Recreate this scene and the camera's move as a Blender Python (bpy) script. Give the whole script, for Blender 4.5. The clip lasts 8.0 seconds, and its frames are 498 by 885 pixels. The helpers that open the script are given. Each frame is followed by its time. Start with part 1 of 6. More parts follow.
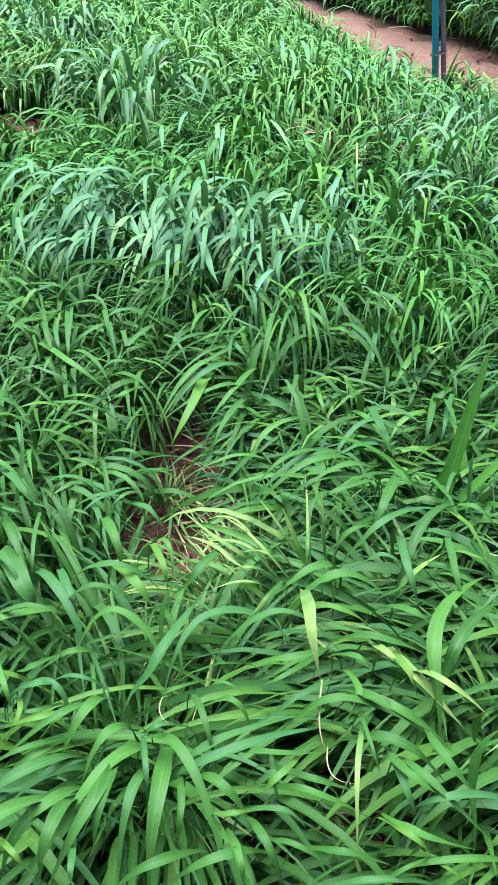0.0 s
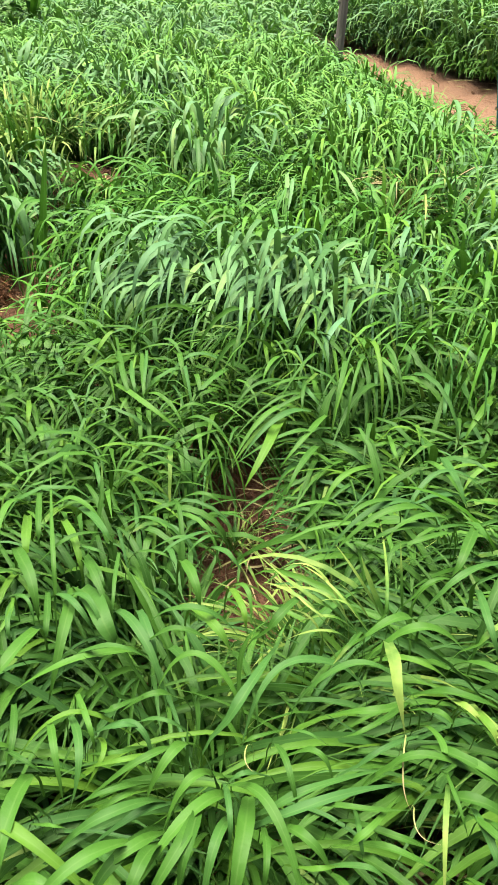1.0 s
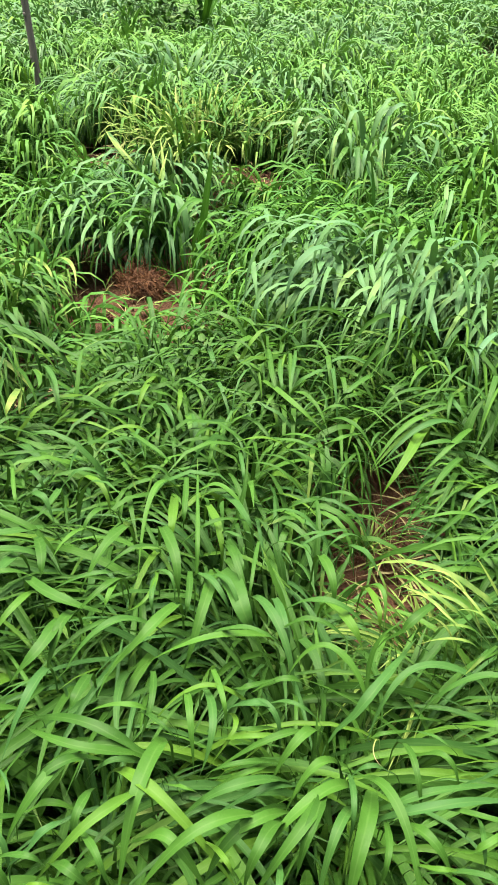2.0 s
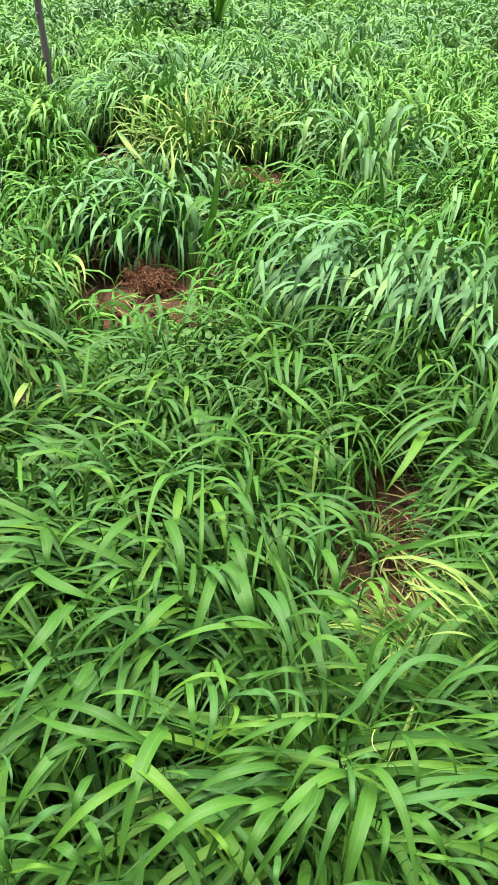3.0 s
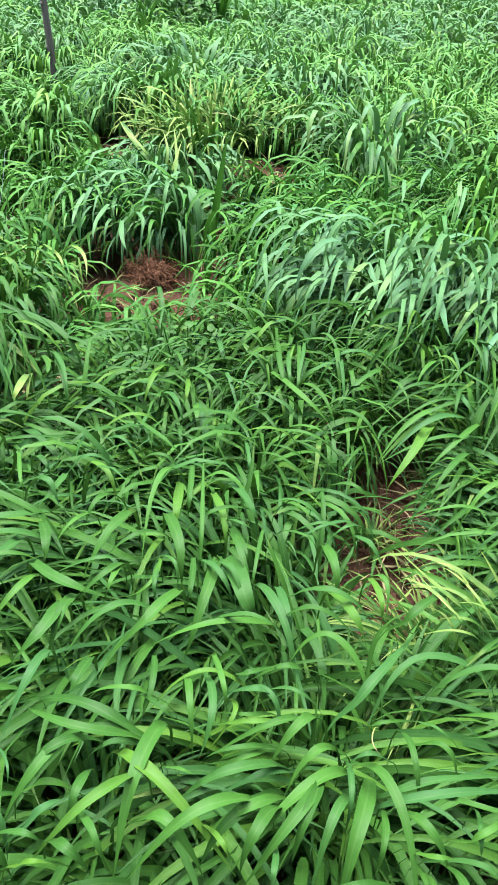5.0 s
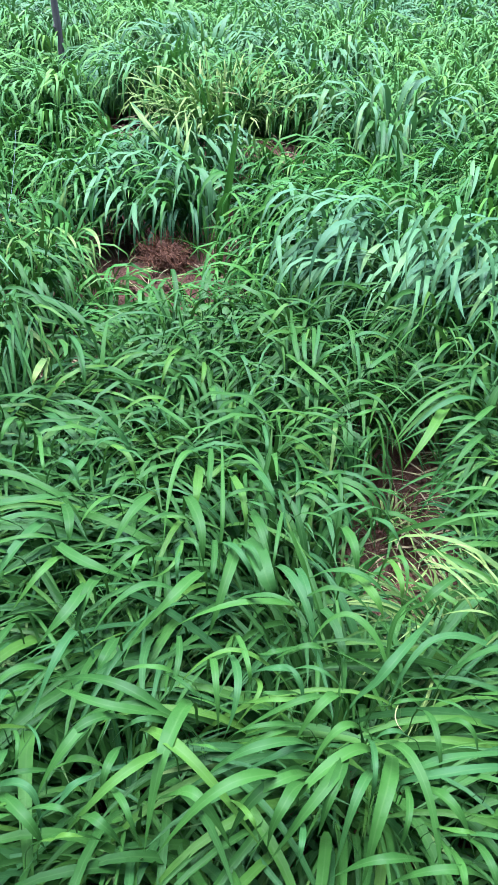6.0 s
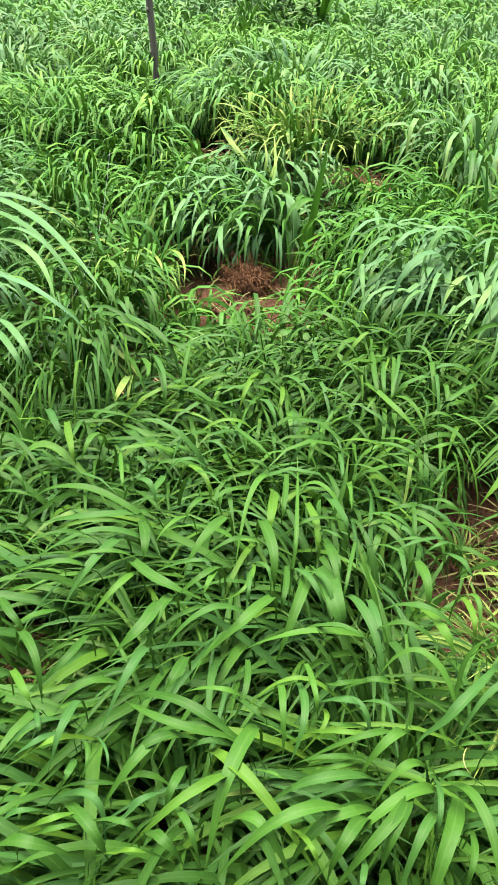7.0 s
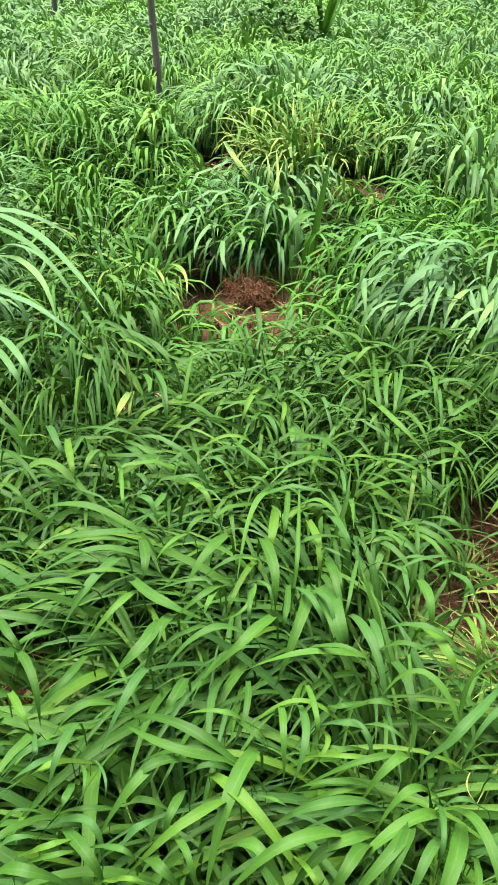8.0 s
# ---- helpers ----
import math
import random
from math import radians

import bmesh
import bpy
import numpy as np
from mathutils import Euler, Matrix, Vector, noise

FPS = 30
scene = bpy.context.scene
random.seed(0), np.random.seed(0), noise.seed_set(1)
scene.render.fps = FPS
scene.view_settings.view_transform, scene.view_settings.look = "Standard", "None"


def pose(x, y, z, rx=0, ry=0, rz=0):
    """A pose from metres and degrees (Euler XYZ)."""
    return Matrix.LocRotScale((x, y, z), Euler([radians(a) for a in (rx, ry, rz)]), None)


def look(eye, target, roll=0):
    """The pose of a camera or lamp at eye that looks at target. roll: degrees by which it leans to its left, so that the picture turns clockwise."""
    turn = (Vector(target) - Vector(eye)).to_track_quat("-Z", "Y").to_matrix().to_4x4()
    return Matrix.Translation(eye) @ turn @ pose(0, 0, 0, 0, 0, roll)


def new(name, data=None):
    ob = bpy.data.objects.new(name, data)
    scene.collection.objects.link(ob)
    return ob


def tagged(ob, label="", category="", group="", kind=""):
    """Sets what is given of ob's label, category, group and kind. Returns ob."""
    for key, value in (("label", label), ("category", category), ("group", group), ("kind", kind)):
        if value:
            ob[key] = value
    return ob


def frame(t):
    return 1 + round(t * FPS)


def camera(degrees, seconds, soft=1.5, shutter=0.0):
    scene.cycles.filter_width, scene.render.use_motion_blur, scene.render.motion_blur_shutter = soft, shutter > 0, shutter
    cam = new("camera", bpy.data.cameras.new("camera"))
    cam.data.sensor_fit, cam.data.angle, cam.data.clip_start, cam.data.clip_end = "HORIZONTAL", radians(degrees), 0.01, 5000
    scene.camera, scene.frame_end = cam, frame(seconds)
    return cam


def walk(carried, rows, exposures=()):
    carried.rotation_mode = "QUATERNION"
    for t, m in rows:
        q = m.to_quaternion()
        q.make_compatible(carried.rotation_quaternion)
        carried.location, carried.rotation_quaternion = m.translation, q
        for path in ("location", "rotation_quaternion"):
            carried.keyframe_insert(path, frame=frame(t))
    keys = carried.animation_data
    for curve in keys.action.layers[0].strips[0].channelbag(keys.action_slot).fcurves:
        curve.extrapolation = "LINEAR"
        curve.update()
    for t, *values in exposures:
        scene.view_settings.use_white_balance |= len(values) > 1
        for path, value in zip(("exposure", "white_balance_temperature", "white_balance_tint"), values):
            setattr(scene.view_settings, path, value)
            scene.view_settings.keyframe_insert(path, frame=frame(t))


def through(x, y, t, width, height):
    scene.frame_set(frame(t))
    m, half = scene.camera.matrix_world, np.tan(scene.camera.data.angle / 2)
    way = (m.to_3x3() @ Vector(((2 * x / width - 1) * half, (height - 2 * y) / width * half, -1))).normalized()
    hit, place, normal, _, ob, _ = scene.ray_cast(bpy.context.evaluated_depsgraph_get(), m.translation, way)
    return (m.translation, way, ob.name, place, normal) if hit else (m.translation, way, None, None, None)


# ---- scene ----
cam = camera(33.4, 8.0, soft=1.0)
PATH = [
    (0, (-0.0091, 0.0056, 1.4967), (-0.143, 2.0934, -0.049), 3.2),
    (0.5, (-0.0416, -0.0009, 1.5071), (-0.1768, 2.1259, 0.0173), 2.9),
    (1, (-0.0793, -0.0087, 1.511), (-0.364, 2.1337, 0.0654), 2.8),
    (1.5, (-0.1105, -0.0438, 1.5188), (-0.6903, 2.0427, 0.081), 1.7),
    (1.7, (-0.1183, -0.0516, 1.5149), (-0.7592, 2.0167, 0.0745), 2.1),
    (3, (-0.1027, -0.0776, 1.5045), (-0.7904, 1.9803, 0.0706), 2.6),
    (3.5, (-0.1157, -0.0737, 1.511), (-0.8437, 1.966, 0.0732), 2.3),
    (4, (-0.1183, -0.0659, 1.5032), (-0.8515, 1.9725, 0.0654), 2.2),
    (4.5, (-0.1222, -0.0659, 1.5071), (-0.8528, 1.9738, 0.068), 2.4),
    (4.7, (-0.1105, -0.0672, 1.4941), (-0.8281, 1.9751, 0.0537), 2.9),
    (5.8, (-0.1105, -0.075, 1.5071), (-0.7163, 1.9647, 0.0134), 3.0),
    (6, (-0.1313, -0.088, 1.511), (-0.819, 1.9205, 0.0108), 2.8),
    (6.5, (-0.1352, -0.0919, 1.537), (-0.9607, 1.8828, 0.0615), 2.2),
    (7, (-0.1469, -0.101, 1.5305), (-1.0465, 1.8542, 0.0732), 2.5),
    (7.5, (-0.1391, -0.0906, 1.5305), (-1.0595, 1.8659, 0.0875), 2.4),
    (8, (-0.1469, -0.0815, 1.5357), (-1.0699, 1.8841, 0.1057), 2.1),
]
EV = 2.68
EXPOSURES = [(t, EV, kelvin, tint) for t, kelvin, tint in ((0.0, 5380, 24), (0.5, 6450, 15), (0.9, 7200, 11), (1.6, 7400, 11), (3.0, 6900, 12), (4.0, 6700, 13), (4.7, 6450, 12), (5.8, 5060, 27), (6.1, 5100, 27), (6.5, 6000, 10), (6.9, 7150, 10), (8.0, 7150, 10))]
walk(cam, [(t, look(eye, target, roll)) for t, eye, target, roll in PATH], EXPOSURES)

# ---- light: a bright overcast day ----
world = bpy.data.worlds.new("world")
scene.world = world
world.use_nodes = True
wn = world.node_tree.nodes
sky = wn.new("ShaderNodeTexSky")
sky.sky_type = "NISHITA"
sky.sun_disc = False
sky.sun_elevation = radians(76)
sky.sun_rotation = radians(297)
sky.air_density, sky.dust_density, sky.ozone_density = 1.0, 4.0, 1.0
wn["Background"].inputs["Strength"].default_value = 0.04
world.node_tree.links.new(sky.outputs["Color"], wn["Background"].inputs["Color"])
sun_data = bpy.data.lights.new("sun", "SUN")
sun_data.energy, sun_data.angle, sun_data.color = 3.1, radians(60), (1.0, 0.98, 0.94)
sun = new("sun", sun_data)
sun.matrix_world = look((-2.0, 1.0, 9.0), (0, 0, 0))


# ---- materials ----
class Nodes:
    """A short way to write node materials."""

    def __init__(self, name):
        self.m = bpy.data.materials.new(name)
        self.m.use_nodes = True
        self.t = self.m.node_tree
        self.t.nodes.clear()
        self.out = self.t.nodes.new("ShaderNodeOutputMaterial")

    def add(self, kind, props=None, **inputs):
        n = self.t.nodes.new("ShaderNode" + kind)
        for key, value in (props or {}).items():
            setattr(n, key, value)
        for key, value in inputs.items():
            slot = n.inputs[int(key[1:])] if key[0] == "i" and key[1:].isdigit() else n.inputs[key.replace("_", " ")]
            if isinstance(value, bpy.types.NodeSocket):
                self.t.links.new(value, slot)
            else:
                slot.default_value = value
        return n

    def math(self, op, a, b=0.0):
        return self.add("Math", {"operation": op}, i0=a, i1=b).outputs[0]

    def mix(self, fac, a, b):
        n = self.add("Mix", {"data_type": "RGBA"}, i0=fac)
        for i, v in ((6, a), (7, b)):
            if isinstance(v, bpy.types.NodeSocket):
                self.t.links.new(v, n.inputs[i])
            else:
                n.inputs[i].default_value = (*v, 1)
        return n.outputs[2]

    def ramp(self, fac, *stops):
        n = self.add("ValToRGB", i0=fac)
        r = n.color_ramp
        while len(r.elements) < len(stops):
            r.elements.new(0.5)
        for e, (p, c) in zip(r.elements, stops):
            e.position, e.color = p, (*c, 1) if len(c) == 3 else c
        return n.outputs[0]

    def noise(self, scale, detail=3.0, vector=None, rough=0.5):
        n = self.add("TexNoise", Scale=scale, Detail=detail, Roughness=rough)
        if vector is not None:
            self.t.links.new(vector, n.inputs["Vector"])
        return n.outputs["Fac"]

    def done(self, shader):
        self.t.links.new(shader, self.out.inputs["Surface"])
        return self.m


def leaf_material(name, deep, fresh, gloss=0.5, through=0.12, wax=0.13):
    """A ribbon leaf: pale midrib, fine lengthwise veins, yellowing by age, dry tips, light shining through."""
    k = Nodes(name)
    uv = k.add("UVMap").outputs[0]
    u, v, _ = k.add("SeparateXYZ", i0=uv).outputs
    geo = k.add("NewGeometry")
    rnd = k.math("FRACT", k.math("ADD", geo.outputs["Random Per Island"], k.add("ObjectInfo").outputs["Random"]))
    pos = geo.outputs["Position"]
    age = k.add("Attribute", {"attribute_name": "age"}).outputs["Fac"]
    mean = tuple((p + q) / 2 for p, q in zip(deep, fresh))
    young = (fresh[0] * 1.55, fresh[1] * 1.15, fresh[2] * 0.8)
    cool = (mean[0] * 0.95, mean[1] * 1.0, mean[2] + 0.18 * mean[1])
    base = k.ramp(rnd, (0.0, deep), (0.3, mean), (0.5, cool), (0.68, mean), (0.86, fresh), (1.0, young))
    patch = k.noise(1.3, 2, pos)
    base = k.mix(k.math("MULTIPLY", patch, 0.55), base, tuple(0.5 * (p + q) * s for p, q, s in zip(deep, fresh, (1.35, 1.12, 0.8))))
    blotch = k.noise(38.0, 3, pos)
    base = k.mix(k.math("MULTIPLY", blotch, 0.35), base, tuple(c * 0.6 for c in deep))
    rib = k.ramp(k.math("ABSOLUTE", k.math("SUBTRACT", u, 0.5)), (0.0, (1, 1, 1)), (0.045, (0.55, 0.55, 0.55)), (0.08, (0, 0, 0)))
    base = k.mix(k.math("MULTIPLY", rib, 0.22), base, (0.09, 0.17, 0.045))
    veins = k.math("SINE", k.math("MULTIPLY", u, 105.0))
    base = k.mix(k.math("MULTIPLY", k.math("ADD", veins, 1.0), 0.018), base, (0.07, 0.15, 0.03))
    # yellowing climbs from the tip; some leaves have dry tips
    creep = k.math("ADD", k.math("MULTIPLY", v, 0.45), k.math("MULTIPLY", blotch, 0.5))
    turn = k.math("SUBTRACT", k.math("ADD", age, k.math("MULTIPLY", creep, 0.75)), 0.62)
    yellow = k.ramp(k.math("MULTIPLY", turn, 1.6), (0.0, (0, 0, 0)), (0.5, (1, 1, 1)))
    base = k.mix(yellow, base, (0.155, 0.225, 0.050))
    straw = k.ramp(k.math("SUBTRACT", k.math("ADD", age, k.math("MULTIPLY", v, 0.3)), 0.82), (0.0, (0, 0, 0)), (0.2, (1, 1, 1)))
    base = k.mix(straw, base, (0.22, 0.18, 0.09))
    ripple = k.noise(55.0, 3, pos)
    relief = k.math("ADD", k.math("MULTIPLY", veins, 0.04), k.math("MULTIPLY", k.math("ADD", blotch, ripple), 2.2))
    bump = k.add("Bump", Strength=0.3, Distance=0.0018, Height=relief)
    rough = k.math("ADD", k.math("MULTIPLY", k.noise(9.0, 2, pos), 0.25), gloss - 0.1)
    p = k.add("BsdfPrincipled", Base_Color=base, Roughness=rough, Specular_IOR_Level=wax, Normal=bump.outputs[0])
    tint = k.mix(0.5, base, (0.07, 0.19, 0.02))
    tr = k.add("BsdfTranslucent", Color=tint, Normal=bump.outputs[0])
    mix = k.add("MixShader", i0=through, i1=p.outputs[0], i2=tr.outputs[0])
    return k.done(mix.outputs[0])


def soil_material(name):
    k = Nodes(name)
    pos = k.add("NewGeometry").outputs["Position"]
    big = k.noise(1.7, 4, pos)
    fine = k.noise(45.0, 6, pos, 0.65)
    grit = k.noise(210.0, 3, pos, 0.6)
    col = k.ramp(big, (0.3, (0.055, 0.023, 0.011)), (0.7, (0.105, 0.050, 0.025)))
    col = k.mix(k.math("MULTIPLY", fine, 0.7), col, (0.135, 0.066, 0.034))
    col = k.mix(k.ramp(grit, (0.52, (0, 0, 0)), (0.7, (0.6, 0.6, 0.6))), col, (0.035, 0.017, 0.011))
    # strip at the field's edge: its fuller light is put in as paler soil
    x, y, _ = k.add("SeparateXYZ", i0=pos).outputs
    across = k.math("ADD", k.math("MULTIPLY", x, 0.875), k.math("MULTIPLY", y, 0.485))
    dry = k.ramp(k.math("SUBTRACT", k.math("ADD", across, k.math("MULTIPLY", big, 0.5)), 3.1), (0.0, (0, 0, 0)), (0.6, (1, 1, 1)))
    pale = k.ramp(fine, (0.3, (0.115, 0.060, 0.035)), (0.7, (0.27, 0.155, 0.093)))
    col = k.mix(k.math("MULTIPLY", dry, 0.75), col, pale)
    height = k.math("ADD", k.math("MULTIPLY", fine, 1.0), k.math("MULTIPLY", grit, 0.3))
    bump = k.add("Bump", Strength=1.0, Distance=0.035, Height=height)
    # beyond the field the same sheet is covered by short pasture
    reach = k.math("SQRT", k.math("ADD", k.math("MULTIPLY", x, x), k.math("MULTIPLY", y, y)))
    far = k.ramp(k.math("ADD", k.math("DIVIDE", reach, 60.0), k.math("MULTIPLY", k.noise(0.35, 4, pos), 0.3)), (0.45, (0, 0, 0)), (0.6, (1, 1, 1)))
    pasture = k.ramp(k.noise(0.8, 6, pos), (0.3, (0.02, 0.055, 0.008)), (0.7, (0.04, 0.09, 0.014)))
    col = k.mix(far, col, pasture)
    p = k.add("BsdfPrincipled", Base_Color=col, Roughness=0.9, Specular_IOR_Level=0.25, Normal=bump.outputs[0])
    return k.done(p.outputs[0])


def plain_material(name, a, b, scale=30.0, rough=0.7, stretch=(1, 1, 1), bumpy=0.4):
    """Two tones in a grain that may be drawn out along one axis."""
    k = Nodes(name)
    co = k.add("Mapping", Vector=k.add("TexCoord").outputs["Object"], Scale=stretch).outputs[0]
    n = k.noise(scale, 5, co, 0.6)
    m = k.noise(scale * 0.17, 3, co)
    col = k.mix(k.ramp(n, (0.3, (0, 0, 0)), (0.7, (1, 1, 1))), a, b)
    col = k.mix(k.math("MULTIPLY", m, 0.5), col, tuple(0.45 * c for c in a))
    bump = k.add("Bump", Strength=bumpy, Distance=0.004, Height=n)
    p = k.add("BsdfPrincipled", Base_Color=col, Roughness=rough, Normal=bump.outputs[0])
    return k.done(p.outputs[0])


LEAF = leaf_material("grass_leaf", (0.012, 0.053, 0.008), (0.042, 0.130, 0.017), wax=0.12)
# bluish green leaf, with the sky's sheen also put into the base colour
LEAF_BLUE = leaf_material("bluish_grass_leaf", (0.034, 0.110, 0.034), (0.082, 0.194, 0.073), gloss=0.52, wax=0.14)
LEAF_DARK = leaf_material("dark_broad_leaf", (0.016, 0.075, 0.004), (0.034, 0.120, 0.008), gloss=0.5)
# lighter copies of grass_leaf: brightness of the further canopy put into colour
LEAF_MID_LIT = leaf_material("mid_lit_grass_leaf", (0.020, 0.088, 0.011), (0.056, 0.176, 0.022), wax=0.10)
LEAF_FAR_LIT = leaf_material("far_lit_grass_leaf", (0.042, 0.136, 0.022), (0.088, 0.228, 0.040), wax=0.11)
WEED = leaf_material("weed_leaf", (0.024, 0.080, 0.012), (0.045, 0.125, 0.022), gloss=0.5)
SOIL = soil_material("red_soil")
ROOTS = plain_material("dry_roots", (0.085, 0.034, 0.013), (0.29, 0.135, 0.055), 45, 0.9)
WOOD = plain_material("weathered_wood", (0.060, 0.050, 0.046), (0.15, 0.128, 0.115), 40, 0.85, (1, 1, 0.08))
BLUE = plain_material("blue_plastic", (0.025, 0.26, 0.58), (0.04, 0.33, 0.66), 20, 0.4, (1, 1, 0.3), 0.1)
CLOD = plain_material("clod_earth", (0.060, 0.023, 0.009), (0.16, 0.070, 0.030), 55, 0.95, bumpy=1.0)
STRAW = plain_material("dry_straw", (0.16, 0.115, 0.06), (0.26, 0.20, 0.11), 50, 0.8)
CORD = plain_material("pale_cord", (0.10, 0.15, 0.14), (0.16, 0.21, 0.2), 50, 0.4)

# ---- leaves ----
rng = np.random.default_rng(7)


def ribbon(b, segments=6, across=2):
    """Points, faces, UVs and ages of many ribbon leaves. b: arrays x y z az el L W droop bend twist fold age."""
    n = len(b["x"])
    s = np.linspace(0, 1, segments + 1)[None, :]
    mid = (s[:, 1:] + s[:, :-1]) / 2

    def angles(q):
        e = b["el"][:, None] - b["droop"][:, None] * q ** 1.5
        return np.maximum(e, -1.5), b["az"][:, None] + b["bend"][:, None] * q

    e, a = angles(mid)
    step = (b["L"] / segments)[:, None]
    d = np.stack([np.cos(e) * np.cos(a), np.cos(e) * np.sin(a), np.sin(e)], -1) * step[..., None]
    p = np.concatenate([np.zeros((n, 1, 3)), np.cumsum(d, 1)], 1) + np.stack([b["x"], b["y"], b["z"]], -1)[:, None, :]
    e, a = angles(s)
    e, a = np.broadcast_arrays(e, a)
    along = np.stack([np.cos(e) * np.cos(a), np.cos(e) * np.sin(a), np.sin(e)], -1)
    side = np.stack([-np.sin(a), np.cos(a), 0 * a], -1)
    up = np.cross(along, side)
    tw = (b["twist"][:, None] * s)[..., None]
    side, up = side * np.cos(tw) + up * np.sin(tw), up * np.cos(tw) - side * np.sin(tw)
    grow = np.clip(s / 0.16, 0, 1)
    shape = (0.35 + 0.65 * grow * grow * (3 - 2 * grow)) * (1 - 0.12 * s) * np.clip(1 - s ** 3.6, 0.02, 1) ** 0.95
    half = (b["W"][:, None] * shape / 2)[..., None]
    fold = (b["fold"][:, None] * (1 - 0.6 * s))[..., None]
    edge1, edge2 = p + side * half + up * half * fold, p - side * half + up * half * fold
    lines = [edge1, p, edge2] if across == 2 else [edge1, edge2]
    verts = np.stack(lines, 2)
    verts[..., 2] = np.maximum(verts[..., 2], 0.012)
    c = across + 1
    us = np.linspace(0, 1, c)
    one = np.array([[i * c + j, i * c + j + 1, (i + 1) * c + j + 1, (i + 1) * c + j] for i in range(segments) for j in range(across)])
    faces = (one[None] + (np.arange(n) * (segments + 1) * c)[:, None, None]).reshape(-1, 4)
    uv = np.stack(np.broadcast_arrays(us[None, :], s[0][:, None]), -1)
    uv = np.broadcast_to(uv[None], (n, segments + 1, c, 2)).reshape(-1, 2)
    age = np.repeat(b["age"], (segments + 1) * c)
    return verts.reshape(-1, 3), faces, uv, age


def mesh(name, verts, faces, uv=None, age=None, material=None, smooth=True):
    me = bpy.data.meshes.new(name)
    verts, faces = np.asarray(verts, np.float32), np.asarray(faces, np.int32)
    k = faces.shape[1]
    me.vertices.add(len(verts))
    me.vertices.foreach_set("co", verts.ravel())
    me.loops.add(faces.size)
    me.loops.foreach_set("vertex_index", faces.ravel())
    me.polygons.add(len(faces))
    me.polygons.foreach_set("loop_start", np.arange(0, faces.size, k, dtype=np.int32))
    me.polygons.foreach_set("loop_total", np.full(len(faces), k, np.int32))
    me.update(calc_edges=True)
    me.polygons.foreach_set("use_smooth", np.full(len(faces), smooth))
    if uv is not None:
        layer = me.uv_layers.new(name="UVMap")
        layer.data.foreach_set("uv", np.asarray(uv, np.float32)[faces.ravel()].ravel())
    if age is not None:
        me.attributes.new("age", "FLOAT", "POINT").data.foreach_set("value", np.asarray(age, np.float32))
    if material:
        me.materials.append(material)
    return me


def place(ob, parent=None):
    if parent is not None:
        ob.parent = parent
    return ob


def part(name, bm, material, parent, label=""):
    """A bmesh as one mesh object under a thing or a part."""
    me = bpy.data.meshes.new(name)
    bm.to_mesh(me)
    bm.free()
    me.materials.append(material)
    ob = place(new(name, me), parent)
    return tagged(ob, label)


def merge(*pieces):
    """Joins several results of ribbon()."""
    vs, fs, us, ags, n = [], [], [], [], 0
    for v, f, u, a in pieces:
        vs.append(v), fs.append(f + n), us.append(u), ags.append(a)
        n += len(v)
    return np.concatenate(vs), np.concatenate(fs), np.concatenate(us), np.concatenate(ags)


def spread(lo, hi, n):
    return rng.uniform(lo, hi, n)


def tussock_leaves(n, x, y, radius, height, length, width, lay=None, pull=0.0, droop=(1.2, 2.5), age=0.0, old=0.0, rise=(0.6, 1.35), low=0.15):
    """Leaves of one tussock: they leave leaning stems at several heights and arch outwards; lay: the way (degrees) it is combed."""
    th = spread(0, 2 * math.pi, n)
    r0 = radius * np.sqrt(spread(0, 1, n))
    h = height * spread(low, 0.88, n) ** 0.8
    out = 0.25 + 0.45 * r0 / radius
    ox, oy = np.cos(th), np.sin(th)
    if lay is not None:
        lx, ly = math.cos(radians(lay)), math.sin(radians(lay))
        ox, oy = ox * (1 - pull) + lx * pull, oy * (1 - pull) + ly * pull
    az = np.arctan2(oy, ox) + rng.normal(0, 0.3, n)
    ages = np.clip(age + rng.normal(0, 0.1, n), 0, 1)
    ages = np.where(spread(0, 1, n) < old, spread(0.45, 0.9, n), ages)
    up = spread(0, 1, n) < 0.035
    ages = np.where(up, np.maximum(ages, 0.22), ages)
    el, hang = spread(rise[0], rise[1], n), spread(droop[0], droop[1], n)
    el, hang = np.where(up, spread(1.3, 1.55, n), el), np.where(up, hang * 0.2, hang)
    return dict(
        x=x + 0.8 * r0 * np.cos(th) + ox * h * out, y=y + 0.8 * r0 * np.sin(th) + oy * h * out, z=h, az=az,
        el=el, L=length * spread(0.62, 1.15, n) * np.where(up, 0.75, 1.0), W=width * spread(0.4, 1.12, n) * np.where(up, 0.8, 1.0), droop=hang,
        bend=rng.normal(0, 0.24, n), twist=rng.normal(0, 0.5, n), fold=spread(0.12, 0.6, n), age=ages)


def stems(n, x, y, radius, height):
    """The thin sheathed stems in a tussock, as narrow folded ribbons."""
    th, r0 = spread(0, 2 * math.pi, n), radius * np.sqrt(spread(0, 1, n))
    return dict(x=x + r0 * np.cos(th), y=y + r0 * np.sin(th), z=np.full(n, 0.0), az=th, el=1.5 - 0.5 * spread(0.2, 1, n), L=height * spread(0.7, 1.35, n), W=spread(0.005, 0.010, n), droop=spread(0, 0.5, n),
                bend=rng.normal(0, 0.2, n), twist=rng.normal(0, 0.5, n), fold=np.full(n, 0.8), age=spread(0.05, 0.3, n))


